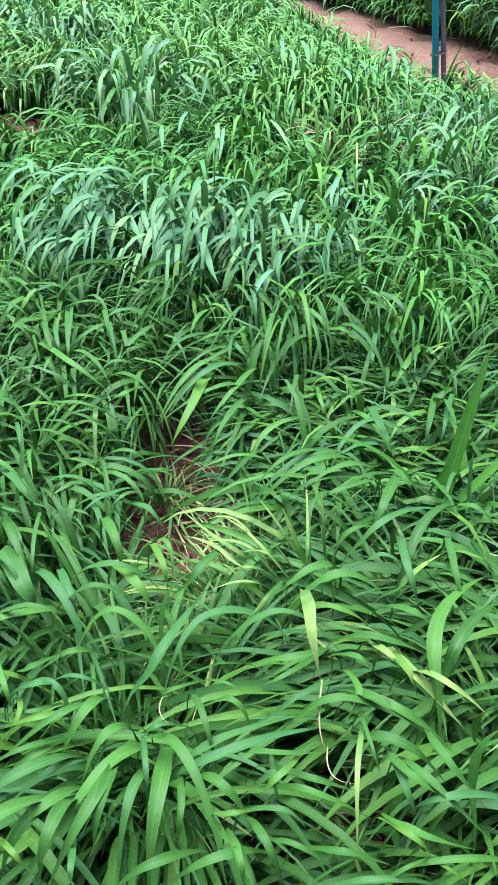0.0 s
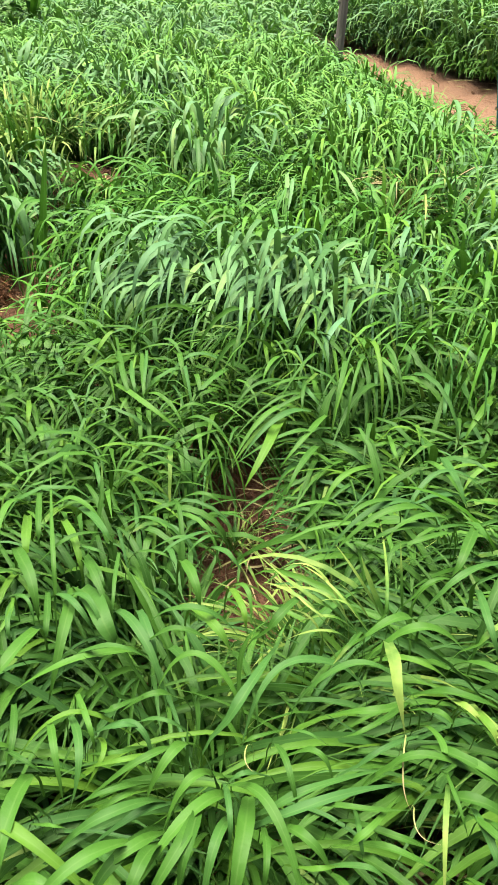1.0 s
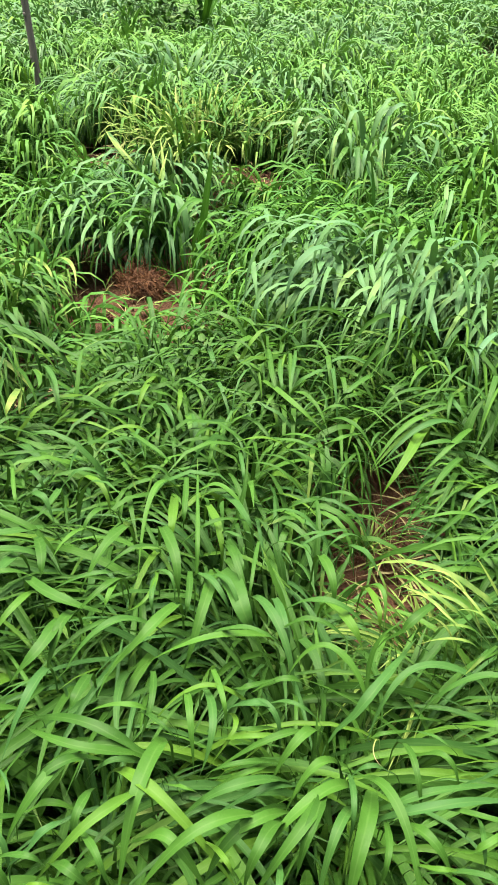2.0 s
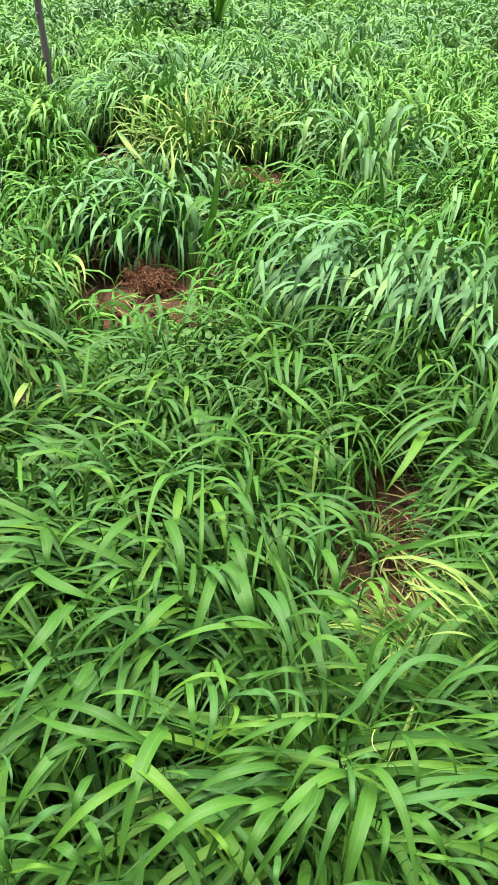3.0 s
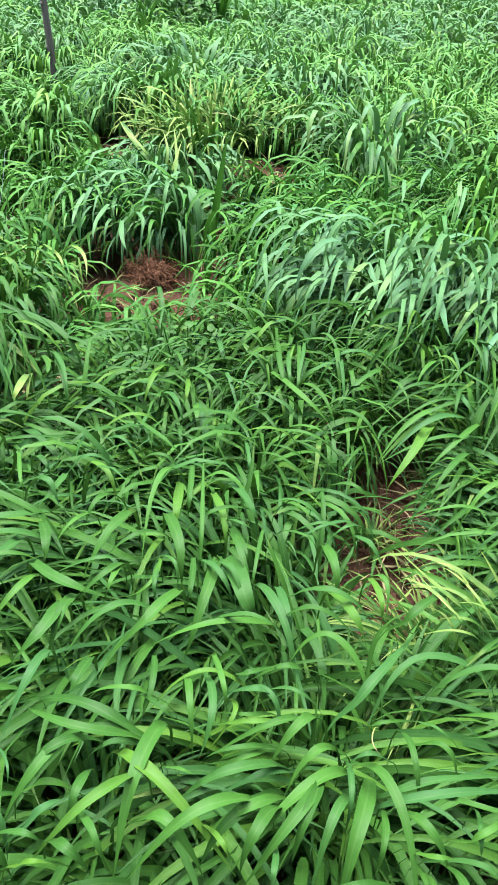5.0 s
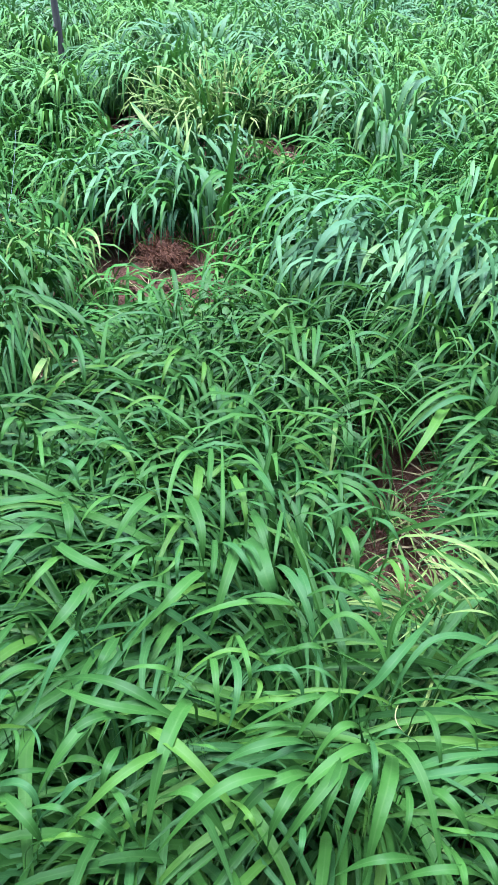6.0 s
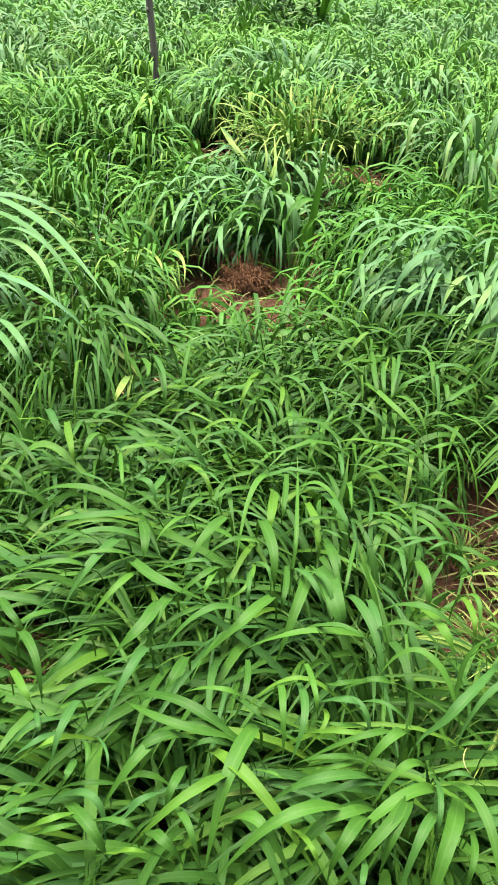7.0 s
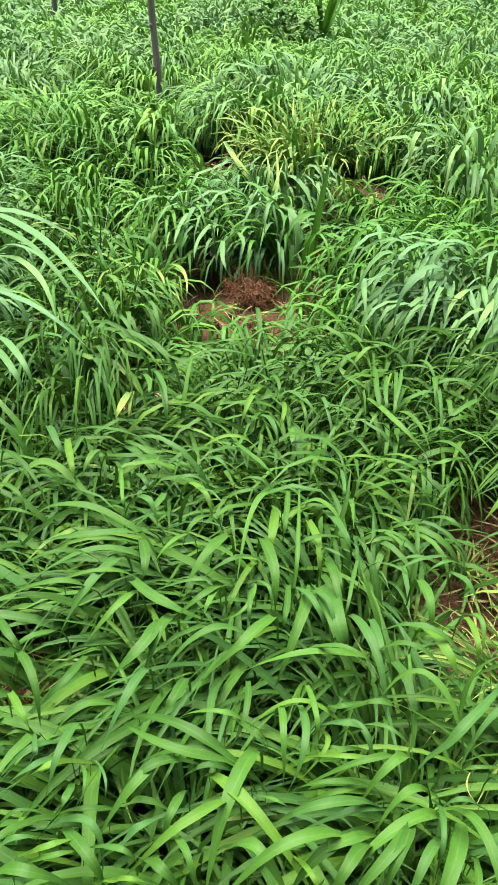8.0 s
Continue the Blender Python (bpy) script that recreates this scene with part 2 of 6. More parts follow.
# open soil in the field: x, y, half width, half length, turn in degrees
BARE = [
    (-0.25, 1.55, 0.10, 0.20, 3), (-0.275, 1.82, 0.12, 0.24, 5), (-0.56, 2.30, 0.06, 0.12, 25),
    (-1.58, 2.83, 0.25, 0.20, 20), (-2.45, 4.35, 0.34, 0.24, 0), (-1.5, 4.2, 0.24, 0.2, 10), (-1.52, 2.02, 0.17, 0.16, 0),
    (-1.36, 3.35, 0.10, 0.3, 0), (-2.4, 3.2, 0.15, 0.16, 0), (-1.14, 0.86, 0.09, 0.15, 20),
    (0.25, 4.1, 0.2, 0.18, 0), (0.17, 0.84, 0.06, 0.08, 30), (1.22, 6.49, 0.82, 4.6, 29),
]


# low swells of the ground: x, y, reach, height
SWELLS = [(-1.62, 2.82, 0.34, 0.05), (-2.3, 4.4, 0.6, 0.20), (-1.55, 4.25, 0.42, 0.19), (-1.35, 3.35, 0.25, 0.07)]


def rise_of(x, y):
    z = np.zeros(np.shape(x))
    for sx, sy, reach, high in SWELLS:
        z = z + high * np.exp(-((x - sx) ** 2 + (y - sy) ** 2) / (reach * reach))
    return z


def openness(x, y, margin=0.0):
    """1 inside the open soil, 0 outside."""
    inside = np.zeros(np.shape(x), bool)
    for bx, by, hw, hl, turn in BARE:
        c, s = math.cos(radians(turn)), math.sin(radians(turn))
        dx, dy = x - bx, y - by
        inside |= ((dx * c + dy * s) / (hw + margin)) ** 2 + ((-dx * s + dy * c) / (hl + margin)) ** 2 < 1
    return inside


def keep(b, mask):
    return {k: v[mask] for k, v in b.items()}


def tip_over_soil(b):
    """Leaves whose middle or tip hangs over the open soil."""
    hit = np.zeros(len(b["x"]), bool)
    for q in (0.0, 0.4):
        hit |= openness(b["x"] + np.cos(b["az"]) * b["L"] * q, b["y"] + np.sin(b["az"]) * b["L"] * q, -0.02)
    return hit


# ---- ground ----
def axis(lo, hi, step, reach):
    mid = list(np.arange(lo, hi, step))
    grow, out, a = step, [], 0.0
    while a < reach:
        grow *= 1.22
        a += grow
        out.append(a)
    return np.array([lo - v for v in reversed(out)] + mid + [mid[-1] + v for v in out])


def build_ground():
    xs, ys = axis(-3.4, 2.2, 0.045, 900), axis(-0.2, 8.0, 0.05, 900)
    gx, gy = np.meshgrid(xs, ys)
    z = np.zeros(gx.shape)
    for i in range(gx.shape[0]):
        for j in range(gx.shape[1]):
            q = Vector((gx[i, j], gy[i, j], 0))
            if abs(q.x) < 12 and abs(q.y) < 14:
                z[i, j] = 0.035 * noise.noise(q * 1.1) + 0.03 * noise.noise(q * 3.3) + 0.022 * noise.noise(q * 6) + 0.014 * abs(noise.noise(q * 17)) - 0.012
                across = 0.875 * q.x + 0.485 * q.y
                if 3.2 < across < 5.5:
                    z[i, j] += 0.05 * noise.noise(q * 2.6) - 0.07 * max(0.0, noise.noise(q * 4.1) - 0.18)
    z += rise_of(gx, gy)
    idx = np.arange(gx.size).reshape(gx.shape)
    f = np.stack([idx[:-1, :-1], idx[:-1, 1:], idx[1:, 1:], idx[1:, :-1]], -1).reshape(-1, 4)
    ob = new("ground", mesh("ground", np.stack([gx, gy, z], -1).reshape(-1, 3), f, material=SOIL))
    tagged(ob, "reddish brown soil between the grass tussocks", "ground", kind="structure")


build_ground()

# ---- tussocks ----
CHOSEN = []


def clump(x, y, radius, height, length, width, count, lay=None, pull=0.0, droop=(1.3, 2.4), age=0.0, blue=0, rise=(0.7, 1.35)):
    """Notes down one tussock. lay: the way (degrees) in which it is combed, pull: how strongly."""
    CHOSEN.append((x, y, radius, height, length, width, count, lay, pull, droop, age, blue, rise))


# the foremost
clump(-0.22, 0.88, 0.12, 0.22, 0.50, 0.021, 170, droop=(1.5, 2.5), age=0.02, rise=(0.6, 1.3))
clump(-0.60, 0.66, 0.18, 0.22, 0.48, 0.021, 140, 250, 0.45, (1.3, 2.4), 0.02)
clump(-0.72, 1.10, 0.20, 0.28, 0.52, 0.021, 170, 225, 0.65, (1.2, 2.3), 0.02)
clump(-0.44, 1.20, 0.17, 0.24, 0.36, 0.019, 160, 220, 0.25, (1.8, 2.9), rise=(0.85, 1.5))
clump(0.22, 1.12, 0.20, 0.24, 0.50, 0.021, 160, 180, 0.55, (1.3, 2.3), 0.05)
clump(0.45, 0.82, 0.20, 0.22, 0.48, 0.021, 150, 200, 0.4, (1.3, 2.3), 0.03)
clump(-0.05, 1.24, 0.12, 0.16, 0.30, 0.010, 200, 330, 0.2, (0.9, 2.3), 0.42)
clump(0.21, 2.27, 0.05, 0.16, 0.30, 0.016, 50, droop=(0.1, 0.9), age=0.36, rise=(1.25, 1.55))
clump(-0.34, 1.70, 0.04, 0.06, 0.18, 0.010, 22, droop=(0.8, 2.0), age=0.45, rise=(0.2, 1.1))
# round the open soil
clump(-0.74, 1.55, 0.26, 0.34, 0.35, 0.022, 210, 270, 0.25, (2.0, 3.2), rise=(0.9, 1.5))
clump(0.08, 2.08, 0.22, 0.31, 0.46, 0.022, 180, 200, 0.65, (1.6, 2.7), rise=(0.8, 1.4))
clump(0.14, 1.66, 0.20, 0.30, 0.45, 0.022, 170, 190, 0.65, (1.5, 2.6), rise=(0.8, 1.4))
clump(-1.05, 1.98, 0.26, 0.29, 0.33, 0.021, 190, 300, 0.2, (1.9, 3.2), rise=(0.9, 1.5))
clump(-1.45, 1.72, 0.14, 0.24, 0.50, 0.034, 40, 10, 0.4, (1.2, 2.2), 0.04)
clump(-2.80, 1.98, 0.22, 0.44, 0.72, 0.040, 46, 345, 0.7, (1.2, 2.0), 0.0, 1, (0.6, 1.2))
# bluish drooping ones
clump(-0.58, 2.90, 0.30, 0.40, 0.52, 0.024, 190, 262, 0.75, (3.2, 4.3), 0.0, 1, (1.25, 1.55))
clump(-0.14, 2.88, 0.26, 0.38, 0.50, 0.024, 170, 258, 0.75, (3.2, 4.3), 0.0, 1, (1.25, 1.55))
clump(-1.78, 3.34, 0.24, 0.30, 0.46, 0.026, 150, 265, 0.6, (2.9, 4.0), 0.0, 1, (1.15, 1.55))
clump(-1.80, 5.72, 0.34, 0.42, 0.60, 0.028, 190, 265, 0.65, (2.9, 4.0), 0.0, 1, (1.15, 1.55))
clump(-1.02, 4.55, 0.18, 0.46, 0.52, 0.034, 90, 270, 0.35, (3.0, 4.2), 0.2, 1, (1.2, 1.55))
clump(-2.58, 5.72, 0.20, 0.48, 0.52, 0.034, 100, 270, 0.35, (3.0, 4.2), 0.2, 1, (1.2, 1.55))
# tall ones beyond the soil strip
for row in range(3):
    for k in range(9):
        far_edge, along = 5.15 + 0.42 * row, 3.8 + 0.72 * k + 0.3 * (row % 2)
        clump(0.875 * far_edge - 0.485 * along, 0.485 * far_edge + 0.875 * along, 0.30, 0.55 + 0.1 * ((k * 7 + row * 3) % 4) / 3, 0.58, 0.034, 130, 225, 0.3, (1.8, 3.0), 0.0, (k + row) % 2, (1.0, 1.5))
# yellowing and dry ones
clump(-1.88, 4.26, 0.28, 0.17, 0.38, 0.020, 190, droop=(0.8, 3.0), age=0.42, rise=(0.9, 1.5))
clump(-2.2, 4.40, 0.20, 0.10, 0.34, 0.018, 70, droop=(0.6, 2.8), age=0.46, rise=(0.9, 1.5))
clump(-1.62, 4.42, 0.18, 0.12, 0.34, 0.018, 70, droop=(0.6, 2.8), age=0.44, rise=(0.9, 1.5))
clump(-1.98, 2.66, 0.15, 0.22, 0.36, 0.022, 60, 280, 0.3, (1.8, 3.0), 0.3, 0, (1.0, 1.5))
clump(0.20, 4.38, 0.16, 0.22, 0.38, 0.009, 120, 270, 0.3, (1.8, 3.0), 0.74, 0, (1.0, 1.5))


# grass that stands lower: x, y, reach, share of the usual height
LOW = [
    (-1.48, 2.48, 0.48, 0.22), (-1.22, 2.85, 0.3, 0.45), (-2.4, 3.85, 0.55, 0.3), (-1.5, 3.75, 0.5, 0.35), (-1.45, 1.7, 0.2, 0.6), (-2.35, 2.7, 0.35, 0.5),
    (-0.15, 1.12, 0.2, 0.75), (-0.27, 1.36, 0.3, 0.4), (0.2, 3.8, 0.25, 0.65), (0.9, 5.0, 0.6, 0.75), (0.2, 6.4, 0.7, 0.8), (-3.4, 5.1, 0.6, 0.55),
]


def stature(x, y):
    k = np.ones(np.shape(x))
    for lx, ly, reach, share in LOW:
        k = np.minimum(k, share + (1 - share) * np.clip(np.hypot(x - lx, y - ly) / reach - 0.35, 0, 1))
    return k


def scatter(lo, hi, gap, tries, taken):
    """Spots in the view between two distances, none nearer to another than gap."""
    spots = []
    for _ in range(tries):
        r, ang = math.sqrt(rng.uniform(lo * lo, hi * hi)), 0.0
        ang = radians(rng.uniform(-78, 58) if r < 1.7 else rng.uniform(-52, 26))
        x, y = -0.1 + r * math.sin(ang), -0.1 + r * math.cos(ang)
        if openness(np.array(x), np.array(y), 0.04):
            continue
        if all((x - q[0]) ** 2 + (y - q[1]) ** 2 > (gap * q[2]) ** 2 for q in taken):
            taken.append((x, y, 1.0))
            spots.append((x, y))
    return spots


# no tussock stands right before the dug-up clump
taken = [(c[0], c[1], 0.95) for c in CHOSEN] + [(-1.36, 2.55, 1.1), (-1.55, 2.5, 0.8)]
NEAR_LIMIT = 2.75
near_spots = scatter(0.62, NEAR_LIMIT, 0.28, 1100, taken)
mid_spots = scatter(NEAR_LIMIT, 8.2, 0.37, 6000, taken)
TUSSOCKS = list(CHOSEN)
for x, y in near_spots + mid_spots:
    far = math.hypot(x, y)
    lump = noise.noise(Vector((x * 0.55, y * 0.55, 3.0)))
    lay = 265 + 80 * noise.noise(Vector((x * 0.8, y * 0.8, 9.0)))
    pull = rng.uniform(0.25, 0.7)
    if far < 1.55:
        # it lies away from the heart of the foremost tussock, and to the south-west beside it
        lay = math.degrees(math.atan2(y - 0.92, x + 0.22)) if math.hypot(x + 0.22, y - 0.92) < 0.5 and y < 1.05 else 228 if x < -0.3 else 195 + 60 * max(0.0, 1.2 - y)
        pull = rng.uniform(0.55, 0.8)
    k = float(stature(np.array(x), np.array(y))) * (0.6 if far < 0.95 else 0.85 if far < 1.35 else 1.0)
    TUSSOCKS.append((x, y, rng.uniform(0.15, 0.26), k * (0.33 + 0.12 * lump + rng.uniform(-0.06, 0.08)), (0.5 + 0.5 * k) * rng.uniform(0.32, 0.46) * (1.35 if far < 1.3 else 1.1 if far < 2.6 else 1.15), rng.uniform(0.017, 0.023) * (0.76 if 1.5 < far < 2.75 else 1.12 if far > 2.75 else 1.25),
                     int(rng.uniform(95, 145) * (1.3 if 1.5 < far < 2.75 else 0.8 if far < 1.3 else 1.0)), lay, pull, (1.8, 3.0) if far < 2.3 else (2.5, 3.9), max(0.0, 0.10 * lump + rng.uniform(-0.05, 0.1)),
                     int(far > 2.5 and lump + rng.uniform(-0.25, 0.25) > 0.2), (0.8, 1.42) if far < 2.3 else (1.05, 1.54)))


def leaf_library():
    """Single leaves one metre long that the nearest tussocks share: green, bluish and yellowing ones."""
    shelf = {0: [], 1: [], 2: [], 3: []}
    for kind in shelf:
        for i in range(48):
            q = rng.uniform
            age = q(0.2, 0.5) if kind == 2 else max(0.0, rng.normal(0.02, 0.09))
            one = {k: np.array([v]) for k, v in dict(x=0.0, y=0.0, z=0.0, az=0.0, el=0.55 + 0.98 * (i % 6) / 5, L=1.0, W=q(0.034, 0.056), droop=(0.3 if i < 6 else 0.9 + 2.4 * (i // 6) / 7), bend=q(-0.35, 0.35), twist=rng.normal(0, 0.5), fold=q(0.12, 0.6), age=age).items()}
            shelf[kind].append((one["el"][0], one["droop"][0], one["W"][0], mesh("leaf", *raised(one), material=(LEAF, LEAF_BLUE, LEAF, LEAF_MID_LIT)[kind])))
    return shelf


def raised(one):
    """A leaf built well above zero and brought down again, so that its drooping tip is not flattened."""
    one["z"] = np.ones(1) * 2
    v, f, u, a = ribbon(one, 9, 2)
    v = v - np.array([0, 0, 2])
    return v, f, u, a


SHELF = leaf_library()


def apex(el, droop, length):
    """How far an arching leaf climbs above its foot."""
    q = (np.arange(12) + 0.5) / 12
    climb = np.cumsum(np.sin(np.maximum(el[:, None] - droop[:, None] * q ** 1.5, -1.5)), 1) / 12
    return np.maximum(climb.max(1), 0.0) * length


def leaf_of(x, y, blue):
    """Deep green nearby; lighter colours mixed in further out stand in for brighter light."""
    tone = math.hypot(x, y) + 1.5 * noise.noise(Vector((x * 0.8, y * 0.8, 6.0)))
    return LEAF_BLUE if blue else LEAF if tone < 2.5 else LEAF_MID_LIT if tone < 5.2 else LEAF_FAR_LIT


# grass kept low on the camera's line of sight to open soil: x, y, half width, half length
LOW_ON_SIGHTLINE = [(-0.25, 1.36, 0.17, 0.24), (-0.99, 0.74, 0.11, 0.13), (0.15, 0.76, 0.07, 0.10)]


def under_canopy(b, x, y, age, shift=False):
    """Keeps the leaves of the near tussocks below the canopy of their longest blades."""
    if age > 0.3:
        return b
    r = math.hypot(x + 0.1, y + 0.05)
    top = 0.32 if r < 1.45 else 0.30 if r < 2.2 else 0.30 + 0.5 * (r - 2.2)
    climb = apex(b["el"], b["droop"], b["L"])
    shrink = np.minimum(1.0, (top - 0.04) / np.maximum(climb, 1e-3))
    b["L"], b["W"] = b["L"] * shrink, b["W"] * np.sqrt(shrink)
    b["z"] = np.minimum(b["z"], top * spread(0.85, 1.0, len(b["z"])) - climb * shrink)
    b["z"] = np.maximum(b["z"], 0.01)
    mx, my = b["x"] + np.cos(b["az"]) * b["L"] * 0.4, b["y"] + np.sin(b["az"]) * b["L"] * 0.4
    if shift:
        mx, my = mx + x, my + y
    before = np.zeros(len(mx), bool)
    for cx, cy, hw, hl in LOW_ON_SIGHTLINE:
        before |= ((mx - cx) / hw) ** 2 + ((my - cy) / hl) ** 2 < 1
    return keep(b, ~before | (b["z"] + climb * shrink < 0.15))


def near_tussock(spec):
    x, y, radius, height, length, width, count, lay, pull, droop, age, blue, rise = spec
    thing = new("grass_tussock")
    thing.location = (x, y, float(rise_of(x, y)))
    words = "yellowing grass tussock with thin dry leaves beside open soil" if age > 0.3 else ("bluish green grass tussock with long drooping blades" if blue else "lush green fodder grass tussock with arching ribbon blades")
    tagged(thing, words, "grass tussock", "grass tussocks in the field")
    near = math.hypot(x + 0.1, y) < 2.3
    inner = tussock_leaves(int(count * (1.5 if near else 1.1)), 0, 0, radius * (1.15 if near else 1.0), height * (0.6 if near else 0.8), length * (0.62 if near else 0.85), width * (0.75 if near else 0.8), lay, pull, (0.9, 2.4) if near else droop, age, rise=(0.7, 1.5) if near else rise)
    inner = under_canopy(inner, x, y, age, True)
    inner["x"], inner["y"] = inner["x"] + x, inner["y"] + y
    inner = keep(inner, ~tip_over_soil(inner) | (radius < 0.08))
    inner["x"], inner["y"] = inner["x"] - x, inner["y"] - y
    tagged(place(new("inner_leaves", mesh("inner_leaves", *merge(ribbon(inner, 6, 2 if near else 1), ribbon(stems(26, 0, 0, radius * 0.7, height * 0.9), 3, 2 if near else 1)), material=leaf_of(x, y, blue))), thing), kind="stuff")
    b = tussock_leaves(int(count * (0.55 if near else 0.6)), x, y, radius, height, length, width, lay, pull, droop, age, rise=rise, low=0.4)
    b = under_canopy(b, x, y, age)
    b = keep(b, ~tip_over_soil(b) | (radius < 0.08) | ((spread(0, 1, len(b["x"])) < 0.14) & ~openness(b["x"], b["y"])))
    for i in range(len(b["x"])):
        el, dr, ratio = b["el"][i], b["droop"][i], b["W"][i] / b["L"][i]
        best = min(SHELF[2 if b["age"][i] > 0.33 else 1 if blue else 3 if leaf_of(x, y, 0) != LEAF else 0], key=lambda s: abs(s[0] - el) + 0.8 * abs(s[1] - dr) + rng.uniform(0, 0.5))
        leaf = place(new("leaf", best[3]), thing)
        k = b["L"][i]
        leaf.location = (b["x"][i] - x, b["y"][i] - y, b["z"][i])
        leaf.rotation_euler = (rng.normal(0, 0.12), (best[0] - el) * 0.7, b["az"][i])
        leaf.scale = (k, k * min(1.7, max(0.4, ratio / best[2])), k)


def mid_tussock(spec):
    x, y, radius, height, length, width, count, lay, pull, droop, age, blue, rise = spec
    thing = new("grass_tussock")
    thing.location = (x, y, float(rise_of(x, y)))
    words = "yellowing grass tussock with thin dry leaves" if age > 0.3 else ("bluish green grass tussock with drooping blades" if blue else "green fodder grass tussock with arching blades")
    tagged(thing, words, "grass tussock", "grass tussocks in the field")
    for name, share, size in (("inner_leaves", 0.55, 0.8), ("outer_leaves", 0.8, 1.0)):
        distant = math.hypot(x, y) > 4.8
        b = tussock_leaves(int(count * share * (1.7 if distant else 1.0)), x, y, radius, height * size, length, width, lay, pull, droop, age, rise=rise)
        b = keep(b, ~tip_over_soil(b) | (spread(0, 1, len(b["x"])) < 0.15))
        b["x"], b["y"] = b["x"] - x, b["y"] - y
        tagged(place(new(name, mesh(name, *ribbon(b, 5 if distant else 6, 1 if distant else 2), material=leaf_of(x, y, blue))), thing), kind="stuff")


for spec in TUSSOCKS:
    if math.hypot(spec[0] + 0.1, spec[1]) < 3.7:
        near_tussock(spec)
    else:
        mid_tussock(spec)


def loose_leaves(n, x, y, height, length, width, age=0.0, rise=(0.9, 1.5), droop=(1.8, 3.2)):
    az = spread(0, 2 * math.pi, n)
    lay = radians(265) + rng.normal(0, 0.9, n)
    az = np.where(spread(0, 1, n) < 0.45, lay, az)
    return dict(x=x, y=y, z=rise_of(x, y) + height * spread(0.05, 0.85, n), az=az, el=spread(rise[0], rise[1], n), L=length * spread(0.6, 1.15, n), W=width * spread(0.65, 1.2, n), droop=spread(droop[0], droop[1], n),
                bend=rng.normal(0, 0.3, n), twist=rng.normal(0, 0.6, n), fold=spread(0.05, 0.4, n), age=np.clip(age + rng.normal(0, 0.12, n), 0, 1))


def build_meadow():
    """The far field and the field round about, past counting."""
    def tufts(count, leaves):
        """Rounded tufts ahead of the walk from the mid field to the far edge; two meshes by tone."""
        k = np.arange(count)
        r = np.sqrt(7.5 ** 2 + (16.5 ** 2 - 7.5 ** 2) * (k + spread(0, 1, count)) / count)
        ang = np.radians(-54 + 82 * np.mod(k * 0.618034 + rng.normal(0, 0.01, count), 1.0))
        cx, cy = -0.1 + r * np.sin(ang), -0.1 + r * np.cos(ang)
        lump = np.array([noise.noise(Vector((a * 0.7, c * 0.7, 0))) + 0.6 * noise.noise(Vector((a * 2.1, c * 2.1, 4))) for a, c in zip(cx, cy)])
        tall = 0.30 + 0.20 * lump + spread(-0.05, 0.06, count)
        tone = lump + spread(-0.5, 0.5, count) > 0.06
        q = np.repeat(k, leaves)
        n = len(q)
        th, r0 = spread(0, 2 * math.pi, n), 0.27 * np.sqrt(spread(0, 1, n))
        h = tall[q] * spread(0.2, 1.0, n) * (1 - 0.5 * (r0 / 0.27) ** 2)
        x, y = cx[q] + r0 * np.cos(th), cy[q] + r0 * np.sin(th)
        az = np.arctan2(0.55 * np.sin(th) - 0.45, 0.55 * np.cos(th)) + rng.normal(0, 0.5, n)
        b = dict(x=x, y=y, z=h, az=az, el=spread(0.7, 1.5, n), L=0.40 * spread(0.5, 1.15, n), W=0.030 * spread(0.6, 1.2, n), droop=spread(1.8, 3.0, n),
                 bend=rng.normal(0, 0.3, n), twist=rng.normal(0, 0.6, n), fold=spread(0.05, 0.4, n), age=np.clip(0.04 + 0.1 * lump[q] + rng.normal(0, 0.1, n), 0, 1))
        clear = ~openness(x, y, 0.1)
        return [ribbon(keep(b, clear & (tone[q] == t)), 4, 1) for t in (False, True)]

    far, bluish = tufts(1900, 68)
    tagged(new("bluish_meadow_grass", mesh("bluish_meadow_grass", *bluish, material=LEAF_BLUE)), "bluish green tufts of grass in the far field", "grass", kind="stuff")

    def patch(lo, hi, clumps, leaves, size, width, length):
        """Tufts all round outside the view between two distances."""
        k = np.arange(clumps)
        r = np.sqrt(lo * lo + (hi * hi - lo * lo) * (k + spread(0.1, 0.9, clumps)) / clumps)
        ang = k * 2.39996 + rng.normal(0, 0.05, clumps)
        cx, cy = np.repeat(-0.1 + r * np.sin(ang), leaves), np.repeat(r * np.cos(ang), leaves)
        n = clumps * leaves
        th, q = spread(0, 2 * math.pi, n), size * np.sqrt(spread(0, 1, n))
        x, y = cx + q * np.cos(th), cy + q * np.sin(th)
        b = loose_leaves(n, x, y, np.full(n, 0.32), length, width, 0.03)
        side = np.degrees(np.arctan2(cx + 0.1, cy + 0.1))
        view = (side > -78) & (side < 58) & (np.hypot(cx + 0.1, cy + 0.1) < 1.75)
        view |= (np.degrees(np.arctan2(cx + 0.1, cy + 0.1)) > -50) & (np.degrees(np.arctan2(cx + 0.1, cy + 0.1)) < 24) & (cy > 0) & (np.hypot(cx + 0.1, cy + 0.1) < 16.4) & (np.hypot(cx + 0.1, cy + 0.1) > 0.62)
        return ribbon(keep(b, ~view & ~openness(x, y, 0.05)), 4, 1)

    beside = new("grass_beside", mesh("grass_beside", *patch(0.25, 5.0, 560, 40, 0.2, 0.034, 0.42), material=LEAF))
    tagged(beside, "lush green grass round about the walk", "grass", kind="stuff")
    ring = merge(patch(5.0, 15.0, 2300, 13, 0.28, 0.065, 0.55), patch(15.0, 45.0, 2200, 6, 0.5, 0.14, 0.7))
